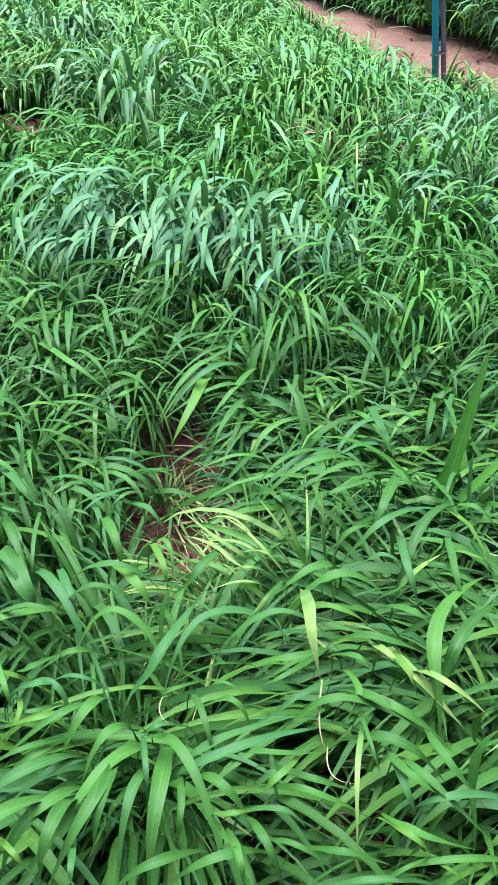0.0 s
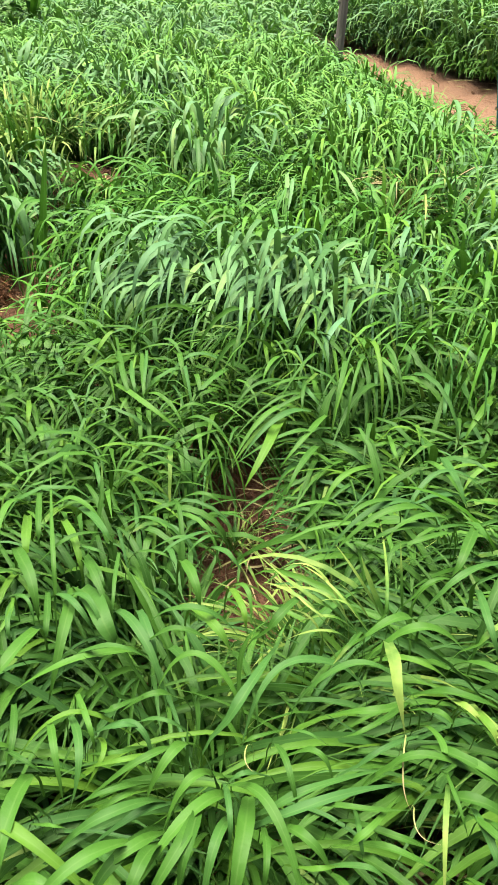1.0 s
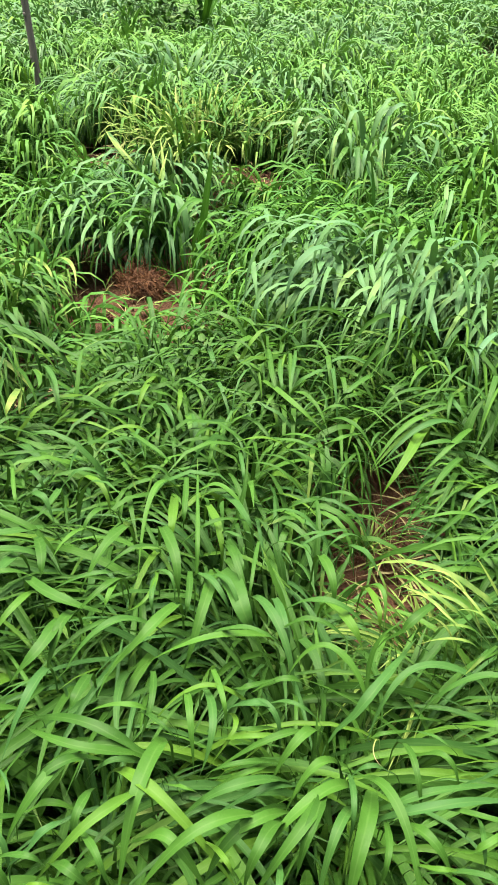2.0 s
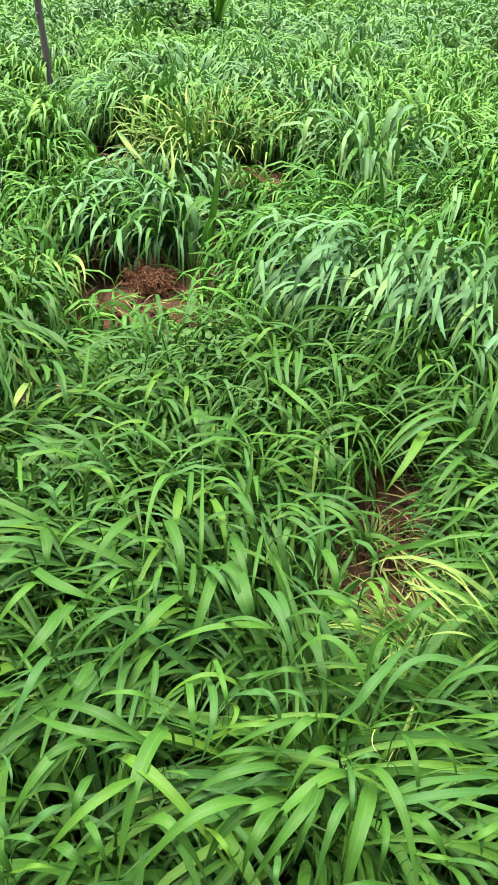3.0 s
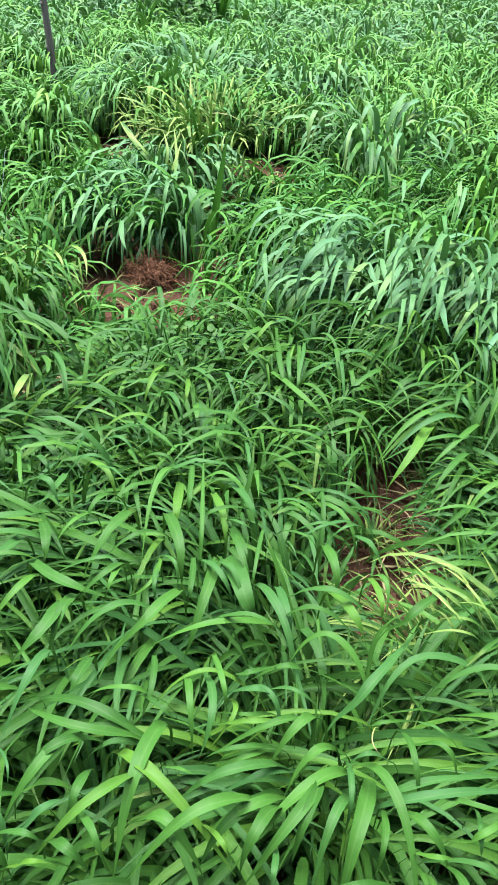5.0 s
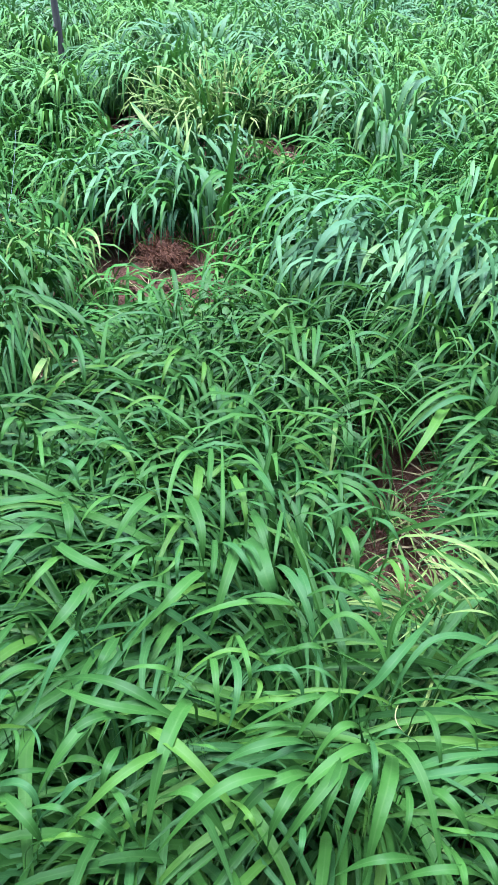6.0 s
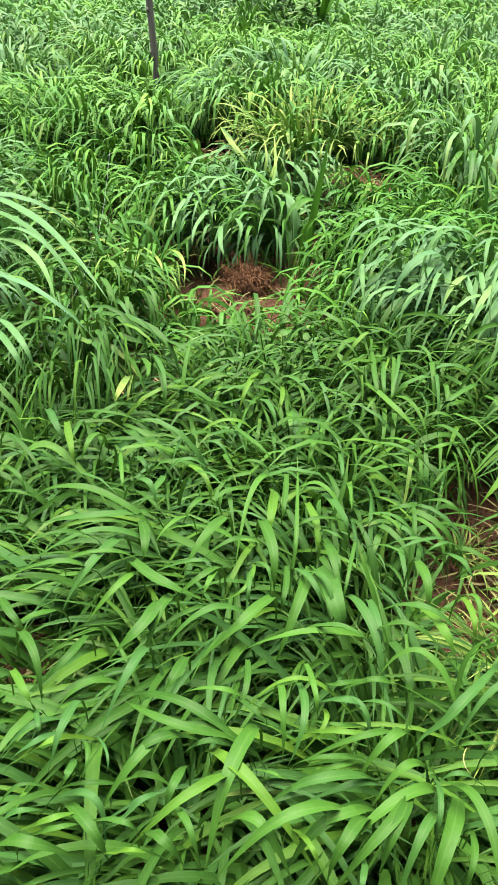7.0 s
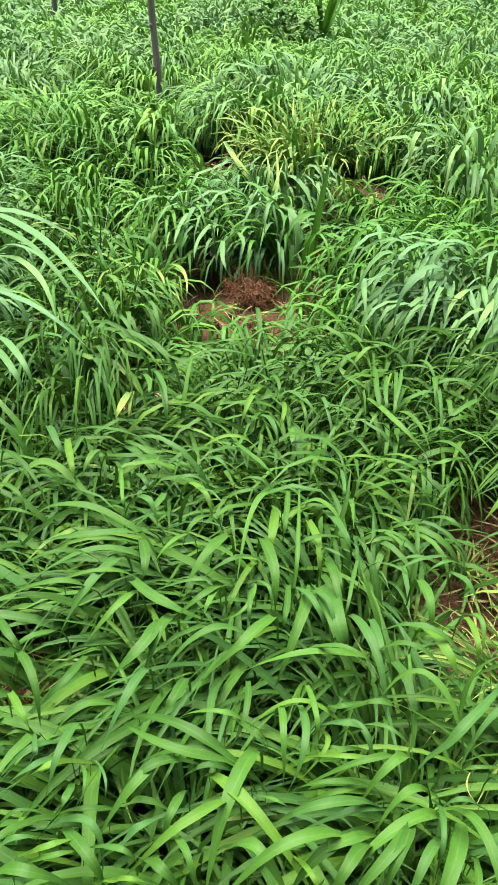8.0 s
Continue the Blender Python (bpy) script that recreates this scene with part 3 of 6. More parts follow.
    ob = new("meadow_grass", mesh("meadow_grass", *merge(far, ring), material=LEAF_FAR_LIT))
    tagged(ob, "dense green grass covering the far field", "grass", kind="stuff")


def build_low_grass():
    """Short leaves that close the field between the tussocks."""
    near = 4200
    r, ang = np.sqrt(spread(0.4 ** 2, 1.6 ** 2, near)), np.radians(spread(-78, 58, near))
    x, y = -0.1 + r * np.sin(ang), -0.1 + r * np.cos(ang)
    b = loose_leaves(near, x, y, 0.10 * stature(x, y), 0.24, 0.017, 0.02, (0.5, 1.4), (0.6, 2.4))
    under = ribbon(keep(b, ~tip_over_soil(b) & ~openness(x, y, 0.04)), 5, 1)
    n = 26000
    r, ang = np.sqrt(spread(1.6 ** 2, 8.2 ** 2, n)), np.radians(spread(-54, 28, n))
    x, y = -0.1 + r * np.sin(ang), -0.1 + r * np.cos(ang)
    b = loose_leaves(n, x, y, 0.30 * stature(x, y), 0.33, 0.018, 0.04, (0.9, 1.5), (1.6, 3.2))
    b = keep(b, ~tip_over_soil(b) & ~openness(x, y, 0.05))
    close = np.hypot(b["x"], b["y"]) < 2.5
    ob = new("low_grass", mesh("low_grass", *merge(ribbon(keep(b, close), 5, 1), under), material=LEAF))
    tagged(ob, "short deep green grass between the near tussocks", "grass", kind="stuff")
    # shade between the further tussocks is lightened by this paler leaf colour
    ob = new("field_grass", mesh("field_grass", *ribbon(keep(b, ~close), 5, 1), material=LEAF_MID_LIT))
    tagged(ob, "short lighter green grass between the further tussocks", "grass", kind="stuff")


build_meadow()
build_low_grass()


# ---- single conspicuous leaves of the nearest tussocks ----
NEAREST = [o for o in scene.objects if o.name.startswith("grass_tussock") and o.parent is None and math.hypot(o.location.x, o.location.y) < 11]


def blade(base, crest, tip, width, age=0.0, leaf=None):
    """One long leaf: it rises from its tussock, bends over at base, arches towards crest and hangs down to tip."""
    b, c, t = Vector(base), Vector(crest), Vector(tip)
    home = min(NEAREST, key=lambda o: (o.location.xy - b.xy).length)
    ahead = Vector((c.x - b.x, c.y - b.y, 0.0))
    ahead = ahead.normalized() if ahead.length > 1e-4 else Vector((0.0, -1.0, 0.0))
    root = Vector((b.x - 0.05 * ahead.x, b.y - 0.05 * ahead.y, max(0.02, b.z - 0.12)))
    skew, sway = rng.uniform(-0.75, 0.75), rng.uniform(0.02, 0.07)
    path = []
    for k in range(3):
        s = k / 3
        bow = root + Vector((0.0, 0.0, 0.075))
        path.append((root * (1 - s) ** 2 + bow * 2 * s * (1 - s) + b * s * s, 0.16 + 0.5 * s * s, 0.0))
    for k in range(15):
        s = k / 14
        grow = min(1.0, s / 0.25)
        path.append((b * (1 - s) ** 2 + c * 2 * s * (1 - s) + t * s * s, (0.72 + 0.28 * grow * grow * (3 - 2 * grow)) * max(0.02, 1 - s ** 2.2) ** 0.95, s))
    verts, uv = [], []
    for k, (p, w, s) in enumerate(path):
        d = (path[min(k + 1, len(path) - 1)][0] - path[max(k - 1, 0)][0]).normalized()
        side = d.cross(Vector((0, 0, 1)))
        side = side.normalized() if side.length > 1e-3 else ahead.cross(Vector((0, 0, 1)))
        up = side.cross(d)
        turn = skew * (s - 0.15)
        side, up = side * math.cos(turn) + up * math.sin(turn), up * math.cos(turn) - side * math.sin(turn)
        half = 0.5 * width * w
        wave = sway * width * math.sin(8 * s + 5 * skew)
        fold = 0.42 * (1 - 0.6 * s) * (1 + 0.35 * math.sin(6 * s + 9 * skew))
        for e in (-1, 0, 1):
            ripple = 0.05 * width * math.sin(17 * s + 2.4 * e + 11 * skew)
            verts.append(p + side * (half * e + wave) + up * (half * abs(e) * fold + ripple * w) - home.location)
            uv.append(((e + 1) / 2, 0.12 + 0.88 * s))
    faces = [(k * 3 + e, k * 3 + e + 1, k * 3 + e + 4, k * 3 + e + 3) for k in range(len(path) - 1) for e in (0, 1)]
    me = mesh("leaf", [tuple(v) for v in verts], faces, uv, [age] * len(verts), leaf or LEAF)
    place(new("leaf", me), home)


blade((-0.531, 1.082, 0.397), (-0.425, 0.940, 0.479), (-0.430, 0.975, 0.353), 0.041)
blade((-0.545, 1.157, 0.412), (-0.465, 1.028, 0.485), (-0.479, 1.070, 0.387), 0.019)
blade((-0.390, 1.077, 0.333), (-0.428, 1.097, 0.413), (-0.464, 1.122, 0.453), 0.013, 0.15)
blade((-0.357, 1.178, 0.415), (-0.305, 1.074, 0.490), (-0.299, 1.074, 0.386), 0.022)
blade((-0.472, 0.919, 0.416), (-0.379, 0.897, 0.500), (-0.346, 0.943, 0.369), 0.013)
blade((-0.451, 1.048, 0.388), (-0.359, 0.949, 0.483), (-0.319, 0.899, 0.319), 0.020)
blade((-0.413, 1.059, 0.386), (-0.347, 0.938, 0.462), (-0.357, 0.959, 0.354), 0.018)
blade((-0.357, 0.964, 0.427), (-0.301, 0.955, 0.510), (-0.227, 0.982, 0.380), 0.014)
blade((-0.216, 0.915, 0.398), (-0.297, 0.970, 0.479), (-0.340, 0.908, 0.357), 0.015)
blade((-0.301, 0.871, 0.397), (-0.323, 0.830, 0.472), (-0.388, 0.845, 0.366), 0.013)
blade((-0.246, 1.099, 0.435), (-0.201, 0.989, 0.507), (-0.202, 1.011, 0.410), 0.014)
blade((-0.250, 1.131, 0.409), (-0.202, 1.099, 0.480), (-0.201, 1.052, 0.386), 0.011)
blade((-0.354, 1.026, 0.427), (-0.274, 1.002, 0.511), (-0.214, 1.034, 0.378), 0.016)
blade((-0.307, 1.061, 0.409), (-0.237, 0.957, 0.487), (-0.218, 0.987, 0.373), 0.022)
blade((-0.206, 0.962, 0.347), (-0.217, 1.005, 0.427), (-0.157, 1.011, 0.467), 0.010)
blade((-0.205, 0.845, 0.393), (-0.166, 0.867, 0.486), (-0.140, 1.118, 0.325), 0.020)
blade((-0.026, 0.969, 0.417), (-0.168, 0.937, 0.512), (-0.179, 0.827, 0.347), 0.018, 0.10)
blade((-0.165, 1.017, 0.428), (-0.140, 1.015, 0.507), (-0.090, 1.179, 0.391), 0.019)
blade((-0.064, 1.112, 0.411), (-0.130, 1.055, 0.499), (-0.239, 1.310, 0.355), 0.013, 0.38)
blade((-0.076, 1.070, 0.422), (-0.124, 1.059, 0.501), (-0.199, 1.183, 0.385), 0.009, 0.42)
blade((-0.060, 1.151, 0.419), (-0.123, 1.189, 0.498), (-0.197, 1.188, 0.380), 0.007, 0.55)
blade((-0.037, 1.125, 0.388), (-0.078, 1.129, 0.469), (-0.182, 1.202, 0.346), 0.009, 0.42)
blade((-0.411, 0.890, 0.353), (-0.426, 0.877, 0.433), (-0.448, 0.863, 0.473), 0.019)
blade((-0.386, 1.257, 0.415), (-0.456, 1.256, 0.495), (-0.533, 1.252, 0.374), 0.012)
blade((-0.610, 1.314, 0.400), (-0.495, 1.169, 0.475), (-0.512, 1.227, 0.371), 0.019)
blade((-0.336, 1.271, 0.387), (-0.378, 1.221, 0.466), (-0.462, 1.231, 0.349), 0.012)
blade((-0.295, 1.247, 0.428), (-0.323, 1.174, 0.499), (-0.355, 1.189, 0.407), 0.010)
blade((-0.328, 1.282, 0.409), (-0.368, 1.160, 0.490), (-0.437, 1.190, 0.365), 0.011)
blade((-0.457, 1.289, 0.421), (-0.398, 1.274, 0.491), (-0.394, 1.373, 0.400), 0.014, 0.15)
blade((-0.554, 1.162, 0.429), (-0.498, 1.094, 0.495), (-0.494, 1.160, 0.416), 0.009)
blade((-0.444, 1.180, 0.421), (-0.366, 1.125, 0.490), (-0.368, 1.168, 0.402), 0.009)
blade((-0.306, 1.209, 0.431), (-0.256, 1.139, 0.502), (-0.228, 1.158, 0.408), 0.016)
blade((-0.400, 1.388, 0.405), (-0.327, 1.353, 0.476), (-0.306, 1.384, 0.382), 0.012)
blade((-0.062, 1.397, 0.425), (-0.125, 1.328, 0.514), (-0.253, 1.350, 0.366), 0.013)
blade((0.088, 1.119, 0.407), (0.054, 1.054, 0.491), (-0.035, 1.048, 0.360), 0.023)
blade((0.052, 1.037, 0.432), (0.102, 1.042, 0.515), (0.195, 1.065, 0.386), 0.021)
blade((-0.062, 0.931, 0.429), (0.029, 0.958, 0.524), (0.122, 0.929, 0.359), 0.015)
blade((0.041, 1.034, 0.390), (0.110, 0.969, 0.472), (0.172, 1.028, 0.346), 0.014)
blade((0.116, 0.965, 0.392), (0.176, 0.908, 0.484), (0.303, 0.979, 0.327), 0.020)
blade((0.191, 1.043, 0.396), (0.233, 0.976, 0.469), (0.276, 1.022, 0.369), 0.018, 0.15)
blade((0.249, 0.862, 0.433), (0.218, 0.942, 0.528), (0.387, 1.180, 0.363), 0.026)
blade((0.282, 0.921, 0.407), (0.289, 0.938, 0.491), (0.408, 1.126, 0.358), 0.024)
blade((0.226, 1.152, 0.416), (0.265, 1.256, 0.499), (0.371, 1.372, 0.371), 0.021)
blade((0.328, 1.332, 0.400), (0.367, 1.280, 0.476), (0.428, 1.288, 0.369), 0.016)
blade((0.148, 1.135, 0.410), (0.181, 1.115, 0.483), (0.240, 1.133, 0.385), 0.015)
blade((0.206, 1.078, 0.404), (0.228, 1.068, 0.481), (0.315, 1.230, 0.370), 0.013, 0.38)
blade((0.298, 1.192, 0.403), (0.338, 1.127, 0.479), (0.413, 1.183, 0.369), 0.009, 0.28)
blade((0.211, 1.211, 0.414), (0.211, 1.041, 0.496), (0.248, 1.069, 0.371), 0.017)
blade((0.211, 1.213, 0.344), (0.191, 1.205, 0.424), (0.203, 1.182, 0.464), 0.011)
blade((0.040, 1.172, 0.430), (0.019, 1.272, 0.507), (0.146, 1.323, 0.396), 0.009)
blade((0.047, 1.158, 0.349), (0.005, 1.173, 0.429), (-0.015, 1.200, 0.469), 0.014, 0.30)
blade((0.036, 1.091, 0.431), (0.038, 1.092, 0.520), (0.023, 1.447, 0.373), 0.007, 0.35)
blade((0.029, 1.177, 0.358), (-0.016, 1.186, 0.438), (-0.068, 1.215, 0.478), 0.009, 0.40)
blade((0.076, 1.177, 0.365), (0.063, 1.188, 0.445), (0.056, 1.243, 0.485), 0.007, 0.25)
blade((0.093, 1.174, 0.349), (0.092, 1.179, 0.429), (0.135, 1.165, 0.469), 0.013)
blade((0.099, 1.198, 0.393), (0.127, 1.206, 0.466), (0.204, 1.268, 0.367), 0.010)
blade((0.159, 1.398, 0.428), (0.082, 1.335, 0.516), (-0.007, 1.306, 0.373), 0.019)
blade((0.119, 1.414, 0.433), (0.021, 1.334, 0.527), (-0.076, 1.304, 0.365), 0.019)
blade((0.166, 1.358, 0.430), (0.087, 1.226, 0.513), (0.024, 1.299, 0.386), 0.014)
blade((0.149, 1.386, 0.413), (0.029, 1.291, 0.500), (-0.020, 1.325, 0.361), 0.017)
blade((0.047, 1.454, 0.421), (-0.034, 1.338, 0.503), (-0.081, 1.345, 0.376), 0.015)
blade((0.099, 1.483, 0.396), (-0.009, 1.390, 0.489), (-0.087, 1.334, 0.329), 0.018)
blade((0.214, 1.385, 0.427), (0.177, 1.202, 0.504), (0.158, 1.240, 0.392), 0.023)
blade((0.205, 1.404, 0.414), (0.126, 1.309, 0.489), (0.096, 1.363, 0.384), 0.012)
blade((0.203, 1.436, 0.399), (0.226, 1.339, 0.469), (0.261, 1.364, 0.380), 0.022)
blade((0.319, 1.496, 0.318), (0.319, 1.459, 0.398), (0.361, 1.470, 0.438), 0.013)
blade((0.144, 1.178, 0.428), (0.185, 1.195, 0.514), (0.329, 1.353, 0.374), 0.016)
blade((0.376, 1.386, 0.364), (0.360, 1.403, 0.444), (0.369, 1.419, 0.484), 0.011)
blade((0.415, 1.450, 0.319), (0.417, 1.402, 0.399), (0.428, 1.383, 0.439), 0.018)
blade((0.304, 1.208, 0.425), (0.279, 1.037, 0.509), (0.336, 1.054, 0.376), 0.017)
blade((0.244, 1.147, 0.406), (0.285, 1.076, 0.486), (0.389, 1.183, 0.365), 0.011)
blade((0.088, 0.933, 0.393), (0.016, 0.837, 0.478), (-0.052, 0.927, 0.342), 0.017)
blade((0.154, 0.951, 0.400), (0.175, 0.881, 0.472), (0.219, 0.912, 0.374), 0.015, 0.48)
blade((0.097, 0.900, 0.423), (0.135, 0.854, 0.494), (0.160, 0.877, 0.402), 0.013)
blade((0.110, 0.864, 0.429), (0.151, 0.762, 0.504), (0.096, 0.781, 0.399), 0.012)
blade((0.008, 0.804, 0.387), (0.049, 0.802, 0.475), (0.153, 0.937, 0.331), 0.011, 0.10)
blade((0.076, 0.915, 0.416), (0.001, 0.763, 0.500), (-0.038, 0.864, 0.368), 0.011)
blade((0.189, 0.954, 0.387), (0.228, 0.807, 0.482), (0.327, 0.849, 0.317), 0.021, 0.48)
blade((0.222, 0.885, 0.421), (0.256, 0.818, 0.507), (0.348, 0.850, 0.368), 0.013, 0.48)
blade((0.186, 0.930, 0.402), (0.208, 0.854, 0.475), (0.231, 0.868, 0.375), 0.017, 0.32)
blade((0.034, 0.944, 0.519), (0.035, 0.811, 0.610), (0.071, 0.804, 0.458), 0.022, 0.46)
blade((-0.249, 0.744, 0.454), (-0.266, 0.687, 0.537), (-0.294, 0.661, 0.409), 0.018)
blade((-0.377, 0.773, 0.430), (-0.308, 0.757, 0.507), (-0.299, 0.730, 0.396), 0.013, 0.10)
blade((-0.268, 0.736, 0.455), (-0.286, 0.661, 0.549), (-0.391, 0.666, 0.387), 0.013)
blade((-0.209, 0.725, 0.420), (-0.238, 0.680, 0.504), (-0.266, 0.643, 0.373), 0.018)
blade((-0.187, 0.702, 0.409), (-0.225, 0.637, 0.504), (-0.309, 0.518, 0.339), 0.023)
blade((-0.215, 0.650, 0.435), (-0.216, 0.549, 0.530), (-0.275, 0.510, 0.365), 0.020)
blade((-0.265, 0.675, 0.407), (-0.287, 0.609, 0.497), (-0.378, 0.613, 0.345), 0.015)
blade((-0.264, 0.622, 0.415), (-0.293, 0.550, 0.505), (-0.356, 0.553, 0.355), 0.019)
blade((-0.302, 0.683, 0.425), (-0.317, 0.615, 0.506), (-0.381, 0.636, 0.384), 0.011)
blade((-0.214, 0.654, 0.436), (-0.209, 0.547, 0.525), (-0.222, 0.548, 0.376), 0.019)
blade((-0.174, 0.662, 0.413), (-0.182, 0.583, 0.508), (-0.188, 0.536, 0.343), 0.017, 0.08)
blade((-0.149, 0.703, 0.407), (-0.142, 0.579, 0.502), (-0.147, 0.535, 0.337), 0.026)
blade((-0.161, 0.697, 0.448), (-0.093, 0.644, 0.543), (-0.042, 0.539, 0.378), 0.017)
blade((-0.185, 0.710, 0.421), (-0.161, 0.624, 0.501), (-0.163, 0.625, 0.380), 0.010, 0.10)
blade((-0.120, 0.769, 0.453), (-0.089, 0.685, 0.535), (-0.074, 0.682, 0.409), 0.011)
blade((-0.137, 0.717, 0.450), (-0.161, 0.683, 0.519), (-0.186, 0.695, 0.431), 0.010)
blade((-0.118, 0.682, 0.424), (-0.064, 0.675, 0.519), (0.083, 0.842, 0.354), 0.015)
blade((-0.114, 0.665, 0.428), (-0.021, 0.667, 0.523), (0.096, 0.813, 0.358), 0.017)
blade((0.053, 0.781, 0.431), (0.094, 0.785, 0.526), (0.278, 0.793, 0.361), 0.016)
blade((-0.092, 0.653, 0.437), (-0.053, 0.604, 0.520), (-0.009, 0.607, 0.392), 0.017)
blade((-0.119, 0.645, 0.435), (-0.101, 0.553, 0.514), (-0.111, 0.568, 0.396), 0.011)
blade((-0.010, 0.556, 0.433), (-0.063, 0.509, 0.522), (-0.121, 0.522, 0.375), 0.015)
blade((-0.091, 0.544, 0.436), (-0.134, 0.486, 0.522), (-0.187, 0.509, 0.385), 0.015)
blade((-0.065, 0.591, 0.452), (-0.029, 0.556, 0.521), (-0.015, 0.614, 0.435), 0.009, 0.12)
blade((-0.199, 0.736, 0.360), (-0.209, 0.723, 0.440), (-0.219, 0.716, 0.480), 0.012, 0.22)
blade((-0.250, 0.729, 0.357), (-0.245, 0.735, 0.437), (-0.256, 0.772, 0.477), 0.007, 0.18)
blade((-0.090, 0.769, 0.441), (-0.048, 0.750, 0.514), (-0.026, 0.738, 0.414), 0.012)
blade((-0.174, 0.786, 0.417), (-0.148, 0.757, 0.492), (-0.100, 0.854, 0.387), 0.008)
blade((-0.104, 0.826, 0.420), (-0.064, 0.774, 0.492), (-0.032, 0.818, 0.396), 0.007)
blade((-0.328, 0.770, 0.454), (-0.274, 0.743, 0.530), (-0.243, 0.777, 0.421), 0.008)
blade((-0.337, 0.534, 0.431), (-0.294, 0.486, 0.502), (-0.291, 0.506, 0.409), 0.009, 0.12)
blade((-0.041, 0.576, 0.432), (-0.022, 0.503, 0.509), (-0.013, 0.521, 0.400), 0.012)
blade((-0.063, 0.604, 0.406), (-0.034, 0.537, 0.478), (-0.027, 0.561, 0.381), 0.008)
blade((-0.242, 0.540, 0.426), (-0.223, 0.475, 0.497), (-0.235, 0.493, 0.403), 0.010)
blade((-0.299, 0.735, 0.434), (-0.323, 0.661, 0.515), (-0.408, 0.717, 0.391), 0.010)
blade((-0.322, 0.762, 0.406), (-0.345, 0.688, 0.484), (-0.424, 0.756, 0.370), 0.009)
blade((0.133, 0.808, 0.436), (0.182, 0.750, 0.529), (0.282, 0.777, 0.370), 0.017)
blade((0.116, 0.821, 0.437), (0.162, 0.748, 0.532), (0.274, 0.776, 0.367), 0.019)
blade((0.134, 0.760, 0.408), (0.191, 0.721, 0.498), (0.274, 0.736, 0.347), 0.021, 0.05)
blade((0.172, 0.716, 0.436), (0.189, 0.620, 0.525), (0.295, 0.685, 0.378), 0.014)
blade((0.196, 0.717, 0.428), (0.206, 0.638, 0.523), (0.335, 0.640, 0.358), 0.015)
blade((0.230, 0.761, 0.439), (0.229, 0.655, 0.529), (0.320, 0.685, 0.380), 0.015)
blade((0.173, 0.736, 0.423), (0.185, 0.619, 0.505), (0.220, 0.657, 0.377), 0.013)
blade((0.133, 0.757, 0.440), (0.111, 0.637, 0.535), (0.133, 0.599, 0.370), 0.009, 0.42)
blade((0.132, 0.775, 0.442), (0.135, 0.667, 0.524), (0.170, 0.690, 0.399), 0.007)
blade((0.013, 0.667, 0.406), (0.073, 0.618, 0.501), (0.180, 0.664, 0.336), 0.013)
blade((-0.023, 0.625, 0.408), (0.042, 0.606, 0.487), (0.066, 0.618, 0.371), 0.010)
blade((-0.019, 0.595, 0.439), (0.010, 0.534, 0.522), (0.034, 0.530, 0.392), 0.013)
blade((0.012, 0.564, 0.453), (0.049, 0.525, 0.536), (0.107, 0.551, 0.407), 0.009)
blade((0.072, 0.578, 0.418), (0.113, 0.537, 0.502), (0.188, 0.592, 0.368), 0.012)
blade((0.172, 0.625, 0.428), (0.191, 0.552, 0.517), (0.307, 0.629, 0.370), 0.014)
blade((0.169, 0.616, 0.435), (0.194, 0.558, 0.511), (0.234, 0.591, 0.403), 0.011, 0.10)
blade((0.329, 0.680, 0.421), (0.207, 0.627, 0.511), (0.203, 0.671, 0.361), 0.014)
blade((0.306, 0.725, 0.353), (0.295, 0.757, 0.433), (0.329, 0.756, 0.473), 0.016)
blade((0.321, 0.818, 0.351), (0.304, 0.811, 0.431), (0.336, 0.801, 0.471), 0.013)
blade((0.315, 0.589, 0.423), (0.210, 0.540, 0.518), (0.178, 0.586, 0.353), 0.011)
blade((0.159, 0.538, 0.435), (0.194, 0.534, 0.509), (0.227, 0.592, 0.407), 0.007, 0.12)
blade((0.220, 0.584, 0.420), (0.227, 0.533, 0.498), (0.296, 0.565, 0.384), 0.007)
blade((0.103, 0.533, 0.424), (0.155, 0.508, 0.519), (0.266, 0.580, 0.354), 0.010)
blade((-0.002, 0.636, 0.444), (0.019, 0.619, 0.525), (0.071, 0.757, 0.400), 0.011)
blade((0.005, 0.698, 0.406), (0.082, 0.627, 0.493), (0.137, 0.708, 0.352), 0.013)
blade((0.003, 0.696, 0.433), (0.011, 0.609, 0.507), (0.020, 0.634, 0.406), 0.008)
blade((-0.046, 0.694, 0.442), (0.037, 0.636, 0.533), (0.105, 0.754, 0.380), 0.011)
blade((-0.865, 0.932, 0.391), (-0.720, 0.809, 0.483), (-0.676, 0.969, 0.326), 0.026, 0.16)
blade((-0.581, 0.978, 0.386), (-0.561, 0.837, 0.479), (-0.659, 0.813, 0.320), 0.025, 0.06)
blade((-0.599, 0.889, 0.415), (-0.655, 0.819, 0.505), (-0.708, 0.773, 0.356), 0.018)
blade((-0.395, 0.964, 0.387), (-0.500, 0.851, 0.482), (-0.617, 0.841, 0.317), 0.019)
blade((-0.549, 1.093, 0.384), (-0.497, 0.916, 0.478), (-0.528, 0.881, 0.318), 0.024)
blade((-0.666, 1.313, 0.397), (-0.594, 1.307, 0.476), (-0.521, 1.259, 0.358), 0.018)
blade((-0.617, 1.155, 0.410), (-0.564, 1.158, 0.488), (-0.515, 1.271, 0.374), 0.012)
blade((-0.719, 1.287, 0.380), (-0.649, 1.121, 0.451), (-0.676, 1.170, 0.359), 0.022)
blade((-0.694, 1.171, 0.391), (-0.601, 1.035, 0.472), (-0.595, 1.027, 0.349), 0.026)
